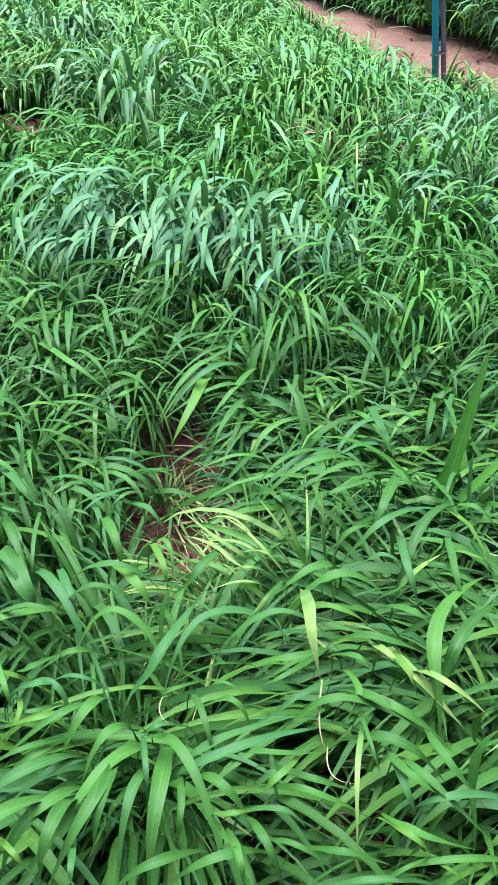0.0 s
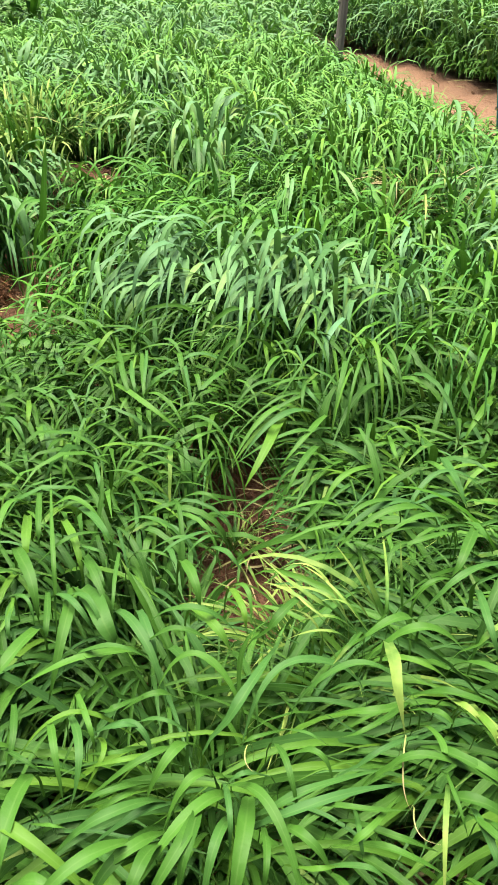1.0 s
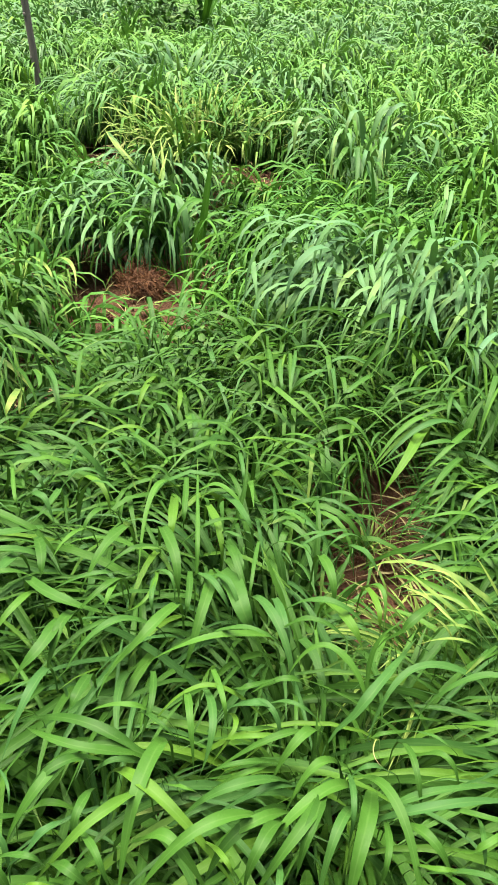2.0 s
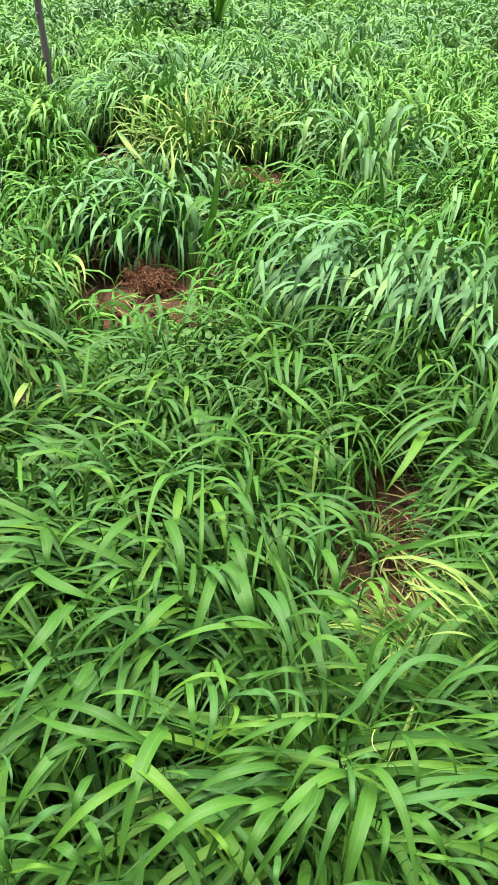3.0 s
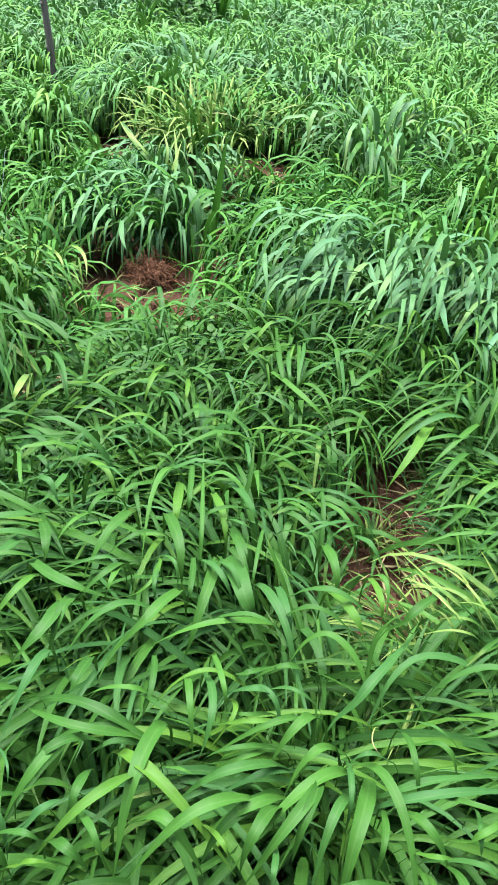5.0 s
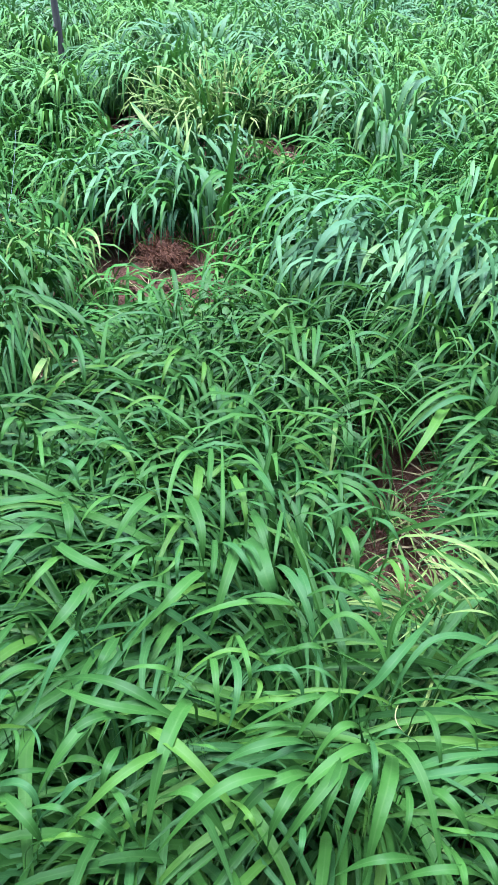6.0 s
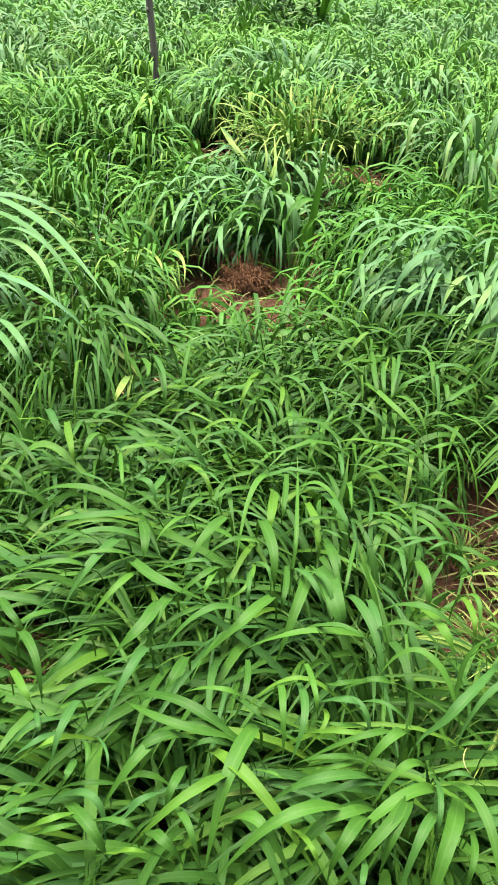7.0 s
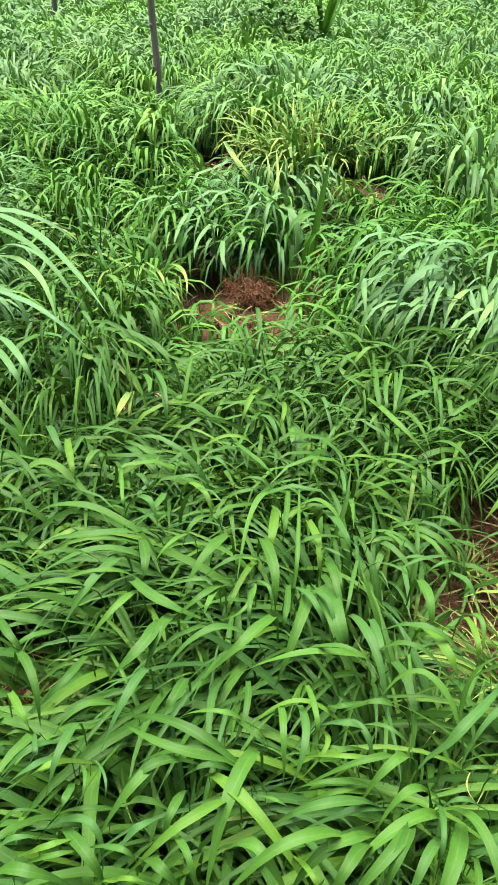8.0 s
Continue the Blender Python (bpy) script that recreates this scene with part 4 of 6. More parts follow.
blade((-0.716, 1.352, 0.392), (-0.636, 1.150, 0.465), (-0.663, 1.209, 0.365), 0.014)
blade((-0.576, 1.071, 0.417), (-0.583, 1.096, 0.508), (-0.745, 1.488, 0.353), 0.010, 0.15)
blade((-0.583, 1.322, 0.327), (-0.571, 1.353, 0.407), (-0.596, 1.430, 0.447), 0.012, 0.18)
blade((-0.728, 1.287, 0.418), (-0.742, 1.200, 0.508), (-0.693, 1.043, 0.356), 0.016)
blade((-0.939, 1.279, 0.383), (-0.843, 1.212, 0.455), (-0.834, 1.203, 0.361), 0.017)
blade((-0.823, 1.182, 0.392), (-0.833, 1.095, 0.462), (-0.840, 1.084, 0.371), 0.015)
blade((-0.756, 1.126, 0.408), (-0.735, 0.997, 0.492), (-0.777, 0.953, 0.358), 0.025)
blade((-0.661, 1.080, 0.419), (-0.690, 0.994, 0.500), (-0.755, 0.985, 0.378), 0.014)
blade((-0.836, 1.101, 0.398), (-0.826, 0.998, 0.473), (-0.865, 0.987, 0.367), 0.012)
blade((-0.921, 1.048, 0.386), (-0.828, 0.941, 0.457), (-0.862, 0.951, 0.364), 0.023, 0.05)
blade((-0.969, 1.221, 0.381), (-0.899, 1.084, 0.456), (-0.985, 1.092, 0.352), 0.018)
blade((-0.998, 1.145, 0.401), (-0.941, 1.123, 0.469), (-0.917, 1.110, 0.387), 0.020)
blade((-0.719, 1.011, 0.385), (-0.720, 0.948, 0.465), (-0.849, 0.958, 0.344), 0.011)
blade((-0.694, 0.976, 0.415), (-0.676, 0.888, 0.494), (-0.752, 0.872, 0.377), 0.015)
blade((-0.698, 0.972, 0.417), (-0.661, 0.865, 0.486), (-0.689, 0.889, 0.398), 0.013)
blade((-0.754, 0.895, 0.384), (-0.724, 0.794, 0.465), (-0.738, 0.764, 0.342), 0.023)
blade((-0.760, 0.864, 0.389), (-0.715, 0.727, 0.474), (-0.795, 0.730, 0.338), 0.026)
blade((-0.533, 1.045, 0.415), (-0.476, 1.003, 0.492), (-0.442, 0.965, 0.381), 0.014)
blade((-0.566, 1.049, 0.407), (-0.489, 0.979, 0.482), (-0.473, 0.988, 0.377), 0.014)
blade((-0.542, 1.140, 0.415), (-0.477, 1.036, 0.496), (-0.448, 1.017, 0.374), 0.016)
blade((-0.632, 1.274, 0.392), (-0.546, 1.133, 0.470), (-0.545, 1.133, 0.357), 0.019)
blade((-0.657, 1.050, 0.381), (-0.598, 1.019, 0.450), (-0.592, 0.998, 0.365), 0.010)
blade((-0.645, 1.028, 0.390), (-0.610, 0.917, 0.460), (-0.609, 0.941, 0.370), 0.011)
blade((-0.579, 1.043, 0.415), (-0.519, 0.892, 0.487), (-0.548, 0.942, 0.390), 0.013)
blade((-0.650, 1.045, 0.389), (-0.584, 0.888, 0.463), (-0.679, 0.945, 0.361), 0.009)
blade((-0.492, 1.201, 0.392), (-0.444, 1.011, 0.473), (-0.460, 1.037, 0.351), 0.009)
blade((-0.509, 0.604, 0.416), (-0.426, 0.553, 0.511), (-0.292, 0.531, 0.346), 0.022)
blade((-0.472, 0.671, 0.416), (-0.459, 0.550, 0.511), (-0.448, 0.462, 0.346), 0.027)
blade((-0.501, 0.644, 0.415), (-0.580, 0.622, 0.510), (-0.729, 0.677, 0.345), 0.020, 0.06)
blade((-0.498, 0.619, 0.441), (-0.582, 0.533, 0.534), (-0.702, 0.649, 0.374), 0.017)
blade((-0.483, 0.646, 0.403), (-0.550, 0.610, 0.497), (-0.659, 0.607, 0.335), 0.018)
blade((-0.482, 0.642, 0.395), (-0.527, 0.593, 0.474), (-0.571, 0.597, 0.358), 0.014)
blade((-0.549, 0.591, 0.442), (-0.577, 0.530, 0.531), (-0.625, 0.498, 0.384), 0.017)
blade((-0.467, 0.562, 0.439), (-0.478, 0.464, 0.534), (-0.560, 0.430, 0.369), 0.017, 0.10)
blade((-0.500, 0.481, 0.444), (-0.450, 0.430, 0.524), (-0.437, 0.436, 0.406), 0.012, 0.08)
blade((-0.426, 0.520, 0.417), (-0.378, 0.511, 0.502), (-0.328, 0.499, 0.367), 0.019)
blade((-0.298, 0.588, 0.443), (-0.353, 0.515, 0.538), (-0.424, 0.457, 0.373), 0.020)
blade((-0.283, 0.654, 0.441), (-0.331, 0.575, 0.535), (-0.411, 0.582, 0.374), 0.018)
blade((-0.274, 0.634, 0.406), (-0.313, 0.530, 0.499), (-0.346, 0.524, 0.340), 0.021)
blade((-0.260, 0.596, 0.432), (-0.274, 0.516, 0.515), (-0.280, 0.511, 0.387), 0.020)
blade((-0.467, 0.754, 0.437), (-0.422, 0.672, 0.520), (-0.413, 0.654, 0.390), 0.013)
blade((-0.441, 0.776, 0.428), (-0.368, 0.667, 0.516), (-0.407, 0.649, 0.372), 0.014)
blade((-0.379, 0.787, 0.421), (-0.461, 0.761, 0.512), (-0.521, 0.715, 0.358), 0.011)
blade((-0.513, 0.719, 0.409), (-0.545, 0.681, 0.488), (-0.628, 0.701, 0.372), 0.011)
blade((-0.525, 0.715, 0.412), (-0.457, 0.654, 0.486), (-0.449, 0.697, 0.385), 0.009)
blade((-0.546, 0.800, 0.406), (-0.486, 0.688, 0.488), (-0.523, 0.687, 0.363), 0.012)
blade((-0.648, 0.761, 0.398), (-0.610, 0.660, 0.471), (-0.654, 0.682, 0.372), 0.021)
blade((-0.447, 0.824, 0.424), (-0.386, 0.718, 0.502), (-0.390, 0.742, 0.389), 0.011)
blade((-0.391, 0.762, 0.409), (-0.346, 0.703, 0.485), (-0.398, 0.679, 0.379), 0.009)
blade((-0.295, 0.684, 0.436), (-0.347, 0.612, 0.517), (-0.397, 0.649, 0.393), 0.010, 0.05)
blade((-0.363, 0.735, 0.327), (-0.331, 0.731, 0.407), (-0.298, 0.718, 0.447), 0.011)
blade((-0.423, 0.593, 0.440), (-0.383, 0.557, 0.509), (-0.373, 0.604, 0.423), 0.007)
blade((-0.397, 0.796, 0.430), (-0.360, 0.748, 0.501), (-0.342, 0.862, 0.408), 0.013)
blade((-0.382, 0.755, 0.441), (-0.334, 0.728, 0.512), (-0.318, 0.784, 0.420), 0.013, 0.12)
blade((-0.541, 0.390, 0.440), (-0.503, 0.377, 0.511), (-0.495, 0.420, 0.418), 0.009)
blade((-0.516, 0.434, 0.440), (-0.478, 0.409, 0.512), (-0.458, 0.426, 0.415), 0.017)
blade((-0.533, 0.552, 0.424), (-0.510, 0.480, 0.499), (-0.529, 0.486, 0.394), 0.015)
blade((-0.604, 0.515, 0.396), (-0.565, 0.507, 0.471), (-0.531, 0.547, 0.365), 0.014)
blade((-0.564, 0.443, 0.432), (-0.531, 0.455, 0.506), (-0.539, 0.517, 0.405), 0.014)
blade((-1.299, 1.119, 0.374), (-1.263, 1.206, 0.465), (-1.055, 1.125, 0.311), 0.025, 0.10)
blade((-1.381, 1.324, 0.380), (-1.260, 1.214, 0.449), (-1.259, 1.234, 0.361), 0.020)
blade((-1.281, 1.278, 0.398), (-1.150, 1.116, 0.469), (-1.172, 1.162, 0.376), 0.019)
blade((-1.257, 1.309, 0.391), (-1.188, 1.175, 0.459), (-1.223, 1.194, 0.376), 0.011)
blade((-1.191, 1.292, 0.386), (-1.158, 1.190, 0.453), (-1.174, 1.185, 0.371), 0.018)
blade((-1.142, 1.247, 0.412), (-1.013, 1.182, 0.493), (-1.019, 1.386, 0.369), 0.014, 0.12)
blade((-0.936, 1.061, 0.396), (-1.122, 1.032, 0.490), (-1.217, 1.025, 0.326), 0.023)
blade((-0.931, 1.089, 0.382), (-0.992, 0.913, 0.477), (-1.173, 1.003, 0.312), 0.022)
blade((-0.900, 1.013, 0.378), (-1.001, 0.939, 0.473), (-1.105, 0.795, 0.308), 0.022)
blade((-0.984, 0.940, 0.408), (-1.004, 0.859, 0.496), (-1.128, 0.833, 0.353), 0.014)
blade((-0.872, 0.944, 0.389), (-0.905, 0.879, 0.480), (-1.066, 0.860, 0.326), 0.012)
blade((-0.929, 0.862, 0.404), (-0.939, 0.809, 0.490), (-1.096, 0.794, 0.351), 0.016)
blade((-0.934, 0.993, 0.383), (-0.896, 0.812, 0.477), (-0.948, 0.778, 0.313), 0.025)
blade((-0.853, 0.923, 0.375), (-0.824, 0.814, 0.457), (-0.889, 0.790, 0.331), 0.016)
blade((-0.919, 0.750, 0.392), (-0.901, 0.671, 0.468), (-0.999, 0.680, 0.358), 0.016)
blade((-1.093, 1.230, 0.406), (-0.959, 1.042, 0.476), (-1.009, 1.119, 0.385), 0.010, 0.15)
blade((-1.376, 1.127, 0.374), (-1.280, 1.094, 0.441), (-1.288, 1.133, 0.359), 0.011)
blade((-1.299, 1.043, 0.405), (-1.185, 0.998, 0.475), (-1.187, 1.000, 0.384), 0.013)
blade((-1.229, 0.963, 0.411), (-1.123, 0.934, 0.482), (-1.145, 1.000, 0.389), 0.010)
blade((-1.376, 1.156, 0.405), (-1.222, 1.075, 0.487), (-1.175, 1.062, 0.362), 0.013)
blade((-1.018, 0.714, 0.406), (-0.922, 0.645, 0.478), (-0.929, 0.682, 0.382), 0.017)
blade((-0.731, 0.666, 0.385), (-0.758, 0.604, 0.467), (-0.805, 0.579, 0.342), 0.017, 0.08)
blade((-0.710, 0.733, 0.416), (-0.673, 0.635, 0.510), (-0.710, 0.574, 0.350), 0.019)
blade((-0.743, 0.576, 0.428), (-0.697, 0.478, 0.512), (-0.725, 0.470, 0.380), 0.016)
blade((-0.767, 0.560, 0.387), (-0.771, 0.503, 0.468), (-0.831, 0.480, 0.346), 0.013)
blade((-0.748, 0.529, 0.399), (-0.735, 0.464, 0.477), (-0.809, 0.458, 0.361), 0.014)
blade((-0.710, 0.541, 0.398), (-0.725, 0.476, 0.486), (-0.808, 0.454, 0.344), 0.014)
blade((-0.800, 0.544, 0.411), (-0.739, 0.481, 0.477), (-0.768, 0.509, 0.400), 0.009)
blade((-0.808, 0.542, 0.406), (-0.798, 0.505, 0.473), (-0.851, 0.514, 0.393), 0.009)
blade((-0.932, 0.667, 0.409), (-0.834, 0.603, 0.491), (-0.825, 0.585, 0.364), 0.018)
blade((-0.877, 0.581, 0.424), (-0.784, 0.511, 0.497), (-0.801, 0.546, 0.398), 0.015)
blade((-0.837, 0.731, 0.385), (-0.785, 0.614, 0.468), (-0.870, 0.615, 0.340), 0.016)
blade((-0.620, 0.503, 0.388), (-0.639, 0.450, 0.465), (-0.711, 0.469, 0.354), 0.010)
blade((-0.663, 0.442, 0.391), (-0.578, 0.393, 0.473), (-0.572, 0.411, 0.347), 0.020)
blade((-0.679, 0.450, 0.391), (-0.603, 0.461, 0.470), (-0.593, 0.429, 0.353), 0.014)
blade((-0.755, 0.401, 0.388), (-0.725, 0.425, 0.471), (-0.673, 0.469, 0.344), 0.008)
blade((-0.581, 0.587, 0.434), (-0.576, 0.496, 0.527), (-0.623, 0.458, 0.366), 0.019)
blade((-0.688, 0.520, 0.428), (-0.631, 0.471, 0.500), (-0.660, 0.462, 0.403), 0.007, 0.10)
blade((-0.694, 0.559, 0.389), (-0.615, 0.502, 0.462), (-0.650, 0.505, 0.364), 0.005)
blade((-0.691, 0.494, 0.410), (-0.652, 0.439, 0.477), (-0.690, 0.451, 0.396), 0.014)
blade((-0.728, 0.372, 0.401), (-0.683, 0.376, 0.475), (-0.680, 0.429, 0.372), 0.012)
blade((-0.684, 0.386, 0.401), (-0.629, 0.382, 0.477), (-0.642, 0.460, 0.368), 0.012)
blade((-0.672, 0.378, 0.403), (-0.610, 0.377, 0.477), (-0.627, 0.441, 0.373), 0.010)
blade((-0.696, 0.338, 0.417), (-0.638, 0.335, 0.500), (-0.608, 0.386, 0.371), 0.020)
blade((-0.596, 0.434, 0.414), (-0.537, 0.420, 0.485), (-0.540, 0.446, 0.393), 0.011)
blade((-0.565, 0.401, 0.403), (-0.516, 0.395, 0.481), (-0.490, 0.448, 0.366), 0.008)
blade((-1.968, 1.819, 0.695), (-1.604, 1.666, 0.790), (-1.311, 1.525, 0.625), 0.033, 0.00, LEAF_BLUE)
blade((-1.884, 1.725, 0.701), (-1.536, 1.560, 0.796), (-1.395, 1.519, 0.631), 0.025, 0.00, LEAF_BLUE)
blade((-1.701, 1.574, 0.691), (-1.458, 1.466, 0.777), (-1.383, 1.409, 0.639), 0.024, 0.00, LEAF_BLUE)
blade((-1.532, 1.345, 0.713), (-1.266, 1.215, 0.808), (-1.195, 1.300, 0.643), 0.019, 0.00, LEAF_BLUE)
blade((-1.688, 1.564, 0.721), (-1.515, 1.520, 0.807), (-1.403, 1.500, 0.668), 0.015, 0.00, LEAF_BLUE)
blade((-1.356, 1.171, 0.704), (-1.167, 1.039, 0.782), (-1.178, 1.067, 0.667), 0.017, 0.00, LEAF_BLUE)
blade((-1.374, 1.157, 0.689), (-1.161, 1.006, 0.767), (-1.196, 1.059, 0.652), 0.017, 0.00, LEAF_BLUE)
blade((-1.737, 1.736, 0.334), (-1.447, 1.684, 0.428), (-1.360, 1.706, 0.265), 0.025, 0.30)
blade((-1.324, 1.842, 0.344), (-1.482, 1.893, 0.431), (-1.728, 1.957, 0.290), 0.030)
blade((-1.356, 1.798, 0.355), (-1.434, 1.693, 0.434), (-1.631, 1.850, 0.318), 0.021)
blade((-1.309, 1.596, 0.364), (-1.232, 1.440, 0.431), (-1.270, 1.462, 0.350), 0.022, 0.50)
blade((-1.324, 1.635, 0.344), (-1.232, 1.479, 0.411), (-1.254, 1.500, 0.331), 0.011, 0.48)
blade((-1.311, 1.734, 0.365), (-1.173, 1.579, 0.438), (-1.162, 1.553, 0.339), 0.016)
blade((-1.340, 1.716, 0.356), (-1.188, 1.558, 0.419), (-1.286, 1.611, 0.350), 0.013)
blade((-1.933, 2.661, 0.267), (-1.708, 2.463, 0.334), (-1.722, 2.459, 0.251), 0.016, 0.45)
blade((-1.931, 2.650, 0.264), (-1.814, 2.408, 0.330), (-1.802, 2.388, 0.251), 0.016, 0.40)
blade((-1.833, 2.675, 0.270), (-1.694, 2.600, 0.337), (-1.633, 2.477, 0.254), 0.019, 0.45)
blade((-1.934, 2.613, 0.280), (-1.904, 2.465, 0.342), (-1.922, 2.479, 0.276), 0.016, 0.40)
blade((-0.812, 2.004, 0.336), (-0.730, 1.943, 0.406), (-0.704, 1.864, 0.316), 0.015)
blade((-0.765, 2.107, 0.350), (-0.657, 1.812, 0.425), (-0.656, 1.867, 0.320), 0.017)
blade((-0.704, 2.141, 0.338), (-0.609, 1.833, 0.413), (-0.628, 1.882, 0.308), 0.014, 0.15)
blade((-0.636, 1.920, 0.327), (-0.551, 1.849, 0.403), (-0.485, 1.794, 0.295), 0.017, 0.05)
blade((-0.723, 1.929, 0.342), (-0.564, 1.721, 0.428), (-0.492, 1.793, 0.289), 0.020)
blade((-0.488, 1.780, 0.350), (-0.408, 1.729, 0.425), (-0.349, 1.717, 0.320), 0.018)
blade((-0.476, 1.713, 0.319), (-0.418, 1.681, 0.389), (-0.394, 1.836, 0.297), 0.015)
blade((-0.584, 1.684, 0.336), (-0.497, 1.629, 0.409), (-0.468, 1.699, 0.312), 0.014)
blade((-0.429, 2.100, 0.336), (-0.467, 1.893, 0.411), (-0.499, 1.914, 0.308), 0.018)
blade((-0.569, 2.039, 0.359), (-0.519, 2.083, 0.438), (-0.392, 2.099, 0.322), 0.017, 0.18)
blade((-0.847, 2.227, 0.362), (-0.721, 2.139, 0.438), (-0.674, 2.217, 0.330), 0.016)
blade((-0.949, 2.287, 0.334), (-0.862, 2.261, 0.410), (-0.759, 2.108, 0.300), 0.021)
blade((-0.231, 2.019, 0.360), (-0.351, 1.920, 0.440), (-0.377, 1.871, 0.320), 0.016)
blade((-0.166, 1.884, 0.355), (-0.247, 1.781, 0.440), (-0.325, 1.702, 0.303), 0.021)
blade((-0.143, 1.813, 0.328), (-0.205, 1.750, 0.417), (-0.353, 1.694, 0.271), 0.018)
blade((-0.204, 1.928, 0.338), (-0.288, 1.827, 0.426), (-0.352, 1.691, 0.282), 0.018)
blade((-0.242, 1.891, 0.321), (-0.254, 1.631, 0.406), (-0.302, 1.612, 0.271), 0.029)
blade((-0.138, 1.723, 0.356), (-0.166, 1.543, 0.435), (-0.198, 1.526, 0.318), 0.019)
blade((-0.224, 2.052, 0.348), (-0.180, 1.887, 0.418), (-0.134, 1.932, 0.329), 0.019, 0.20)
blade((-0.284, 2.170, 0.359), (-0.309, 2.024, 0.428), (-0.320, 2.008, 0.343), 0.017)
blade((-0.654, 1.542, 0.355), (-0.590, 1.394, 0.423), (-0.609, 1.430, 0.339), 0.011, 0.15)
blade((-0.723, 1.580, 0.278), (-0.669, 1.562, 0.358), (-0.605, 1.521, 0.398), 0.017)
blade((0.034, 2.082, 0.352), (-0.068, 1.953, 0.438), (-0.102, 1.801, 0.300), 0.024, 0.05)
blade((-0.076, 2.394, 0.343), (-0.039, 2.224, 0.412), (-0.011, 2.204, 0.325), 0.021)
blade((-0.031, 2.463, 0.320), (-0.010, 2.129, 0.395), (0.031, 2.166, 0.289), 0.026)
blade((0.023, 2.340, 0.344), (0.049, 2.062, 0.417), (0.084, 2.098, 0.318), 0.012, 0.05)
blade((0.232, 2.289, 0.315), (0.238, 2.051, 0.388), (0.290, 2.071, 0.289), 0.024)
blade((0.271, 2.272, 0.322), (0.262, 2.079, 0.387), (0.292, 2.129, 0.312), 0.014, 0.25)
blade((0.203, 2.152, 0.354), (0.176, 1.909, 0.424), (0.185, 1.945, 0.333), 0.016)
blade((0.376, 2.414, 0.317), (0.450, 2.278, 0.394), (0.406, 2.111, 0.284), 0.025)
blade((0.268, 2.305, 0.320), (0.330, 2.302, 0.393), (0.438, 2.388, 0.293), 0.014)
blade((0.339, 2.150, 0.320), (0.282, 1.950, 0.395), (0.244, 1.927, 0.290), 0.023)
blade((0.330, 2.066, 0.359), (0.335, 1.936, 0.422), (0.367, 1.991, 0.353), 0.019, 0.15)
blade((0.041, 1.861, 0.324), (0.052, 1.691, 0.391), (0.077, 1.738, 0.310), 0.013, 0.20)
blade((-0.093, 1.582, 0.316), (-0.056, 1.635, 0.399), (0.083, 1.799, 0.270), 0.017)
blade((0.123, 1.704, 0.357), (0.163, 1.622, 0.433), (0.225, 1.597, 0.326), 0.020)
blade((0.182, 1.792, 0.321), (0.196, 1.576, 0.398), (0.245, 1.613, 0.288), 0.025)
blade((0.102, 1.560, 0.357), (0.166, 1.681, 0.442), (0.311, 1.643, 0.307), 0.015)
blade((0.348, 1.841, 0.349), (0.298, 1.619, 0.423), (0.312, 1.638, 0.319), 0.018)
blade((0.386, 1.835, 0.357), (0.338, 1.621, 0.431), (0.344, 1.636, 0.328), 0.014)
blade((0.407, 1.672, 0.293), (0.404, 1.618, 0.373), (0.420, 1.588, 0.413), 0.017)
blade((-0.142, 1.915, 0.274), (-0.136, 1.950, 0.354), (-0.107, 2.009, 0.394), 0.026)
blade((0.033, 1.816, 0.355), (0.060, 1.814, 0.433), (0.194, 1.797, 0.319), 0.012)
blade((-1.708, 1.971, 0.307), (-1.548, 1.906, 0.390), (-1.445, 1.989, 0.261), 0.019)
blade((-1.590, 1.798, 0.343), (-1.413, 1.675, 0.438), (-1.294, 1.939, 0.274), 0.021)
blade((-1.369, 1.891, 0.331), (-1.255, 1.778, 0.404), (-1.191, 1.855, 0.303), 0.017)
blade((-1.567, 1.733, 0.341), (-1.441, 1.714, 0.420), (-1.340, 1.693, 0.302), 0.024, 0.35)
blade((-1.550, 1.851, 0.310), (-1.367, 1.695, 0.383), (-1.359, 1.717, 0.285), 0.016, 0.30)
blade((-1.353, 1.739, 0.342), (-1.231, 1.617, 0.405), (-1.293, 1.634, 0.336), 0.015)
blade((-1.315, 1.738, 0.352), (-1.178, 1.577, 0.424), (-1.170, 1.557, 0.326), 0.014)
blade((-1.228, 1.656, 0.308), (-1.121, 1.640, 0.395), (-0.973, 1.651, 0.254), 0.032)
blade((-1.233, 1.349, 0.321), (-1.074, 1.299, 0.411), (-1.056, 1.530, 0.261), 0.013)
blade((-1.024, 1.849, 0.333), (-0.980, 1.671, 0.404), (-0.992, 1.660, 0.312), 0.018)
blade((-0.947, 1.692, 0.346), (-0.859, 1.597, 0.415), (-0.844, 1.588, 0.330), 0.019)
blade((-0.959, 1.889, 0.317), (-0.870, 1.798, 0.390), (-0.806, 1.816, 0.292), 0.020)
blade((-0.940, 1.838, 0.314), (-0.869, 1.678, 0.378), (-0.898, 1.714, 0.305), 0.015, 0.25)
blade((-0.918, 1.587, 0.317), (-0.976, 1.547, 0.395), (-1.059, 1.504, 0.282), 0.015)
blade((-0.749, 1.641, 0.336), (-0.699, 1.450, 0.406), (-0.715, 1.487, 0.316), 0.013)
blade((-1.333, 1.400, 0.343), (-1.188, 1.366, 0.429), (-1.133, 1.491, 0.289), 0.015)
blade((-0.968, 2.116, 0.325), (-0.852, 1.890, 0.391), (-0.878, 1.972, 0.313), 0.016)
blade((-0.837, 2.047, 0.323), (-0.766, 1.935, 0.393), (-0.716, 1.916, 0.304), 0.017)
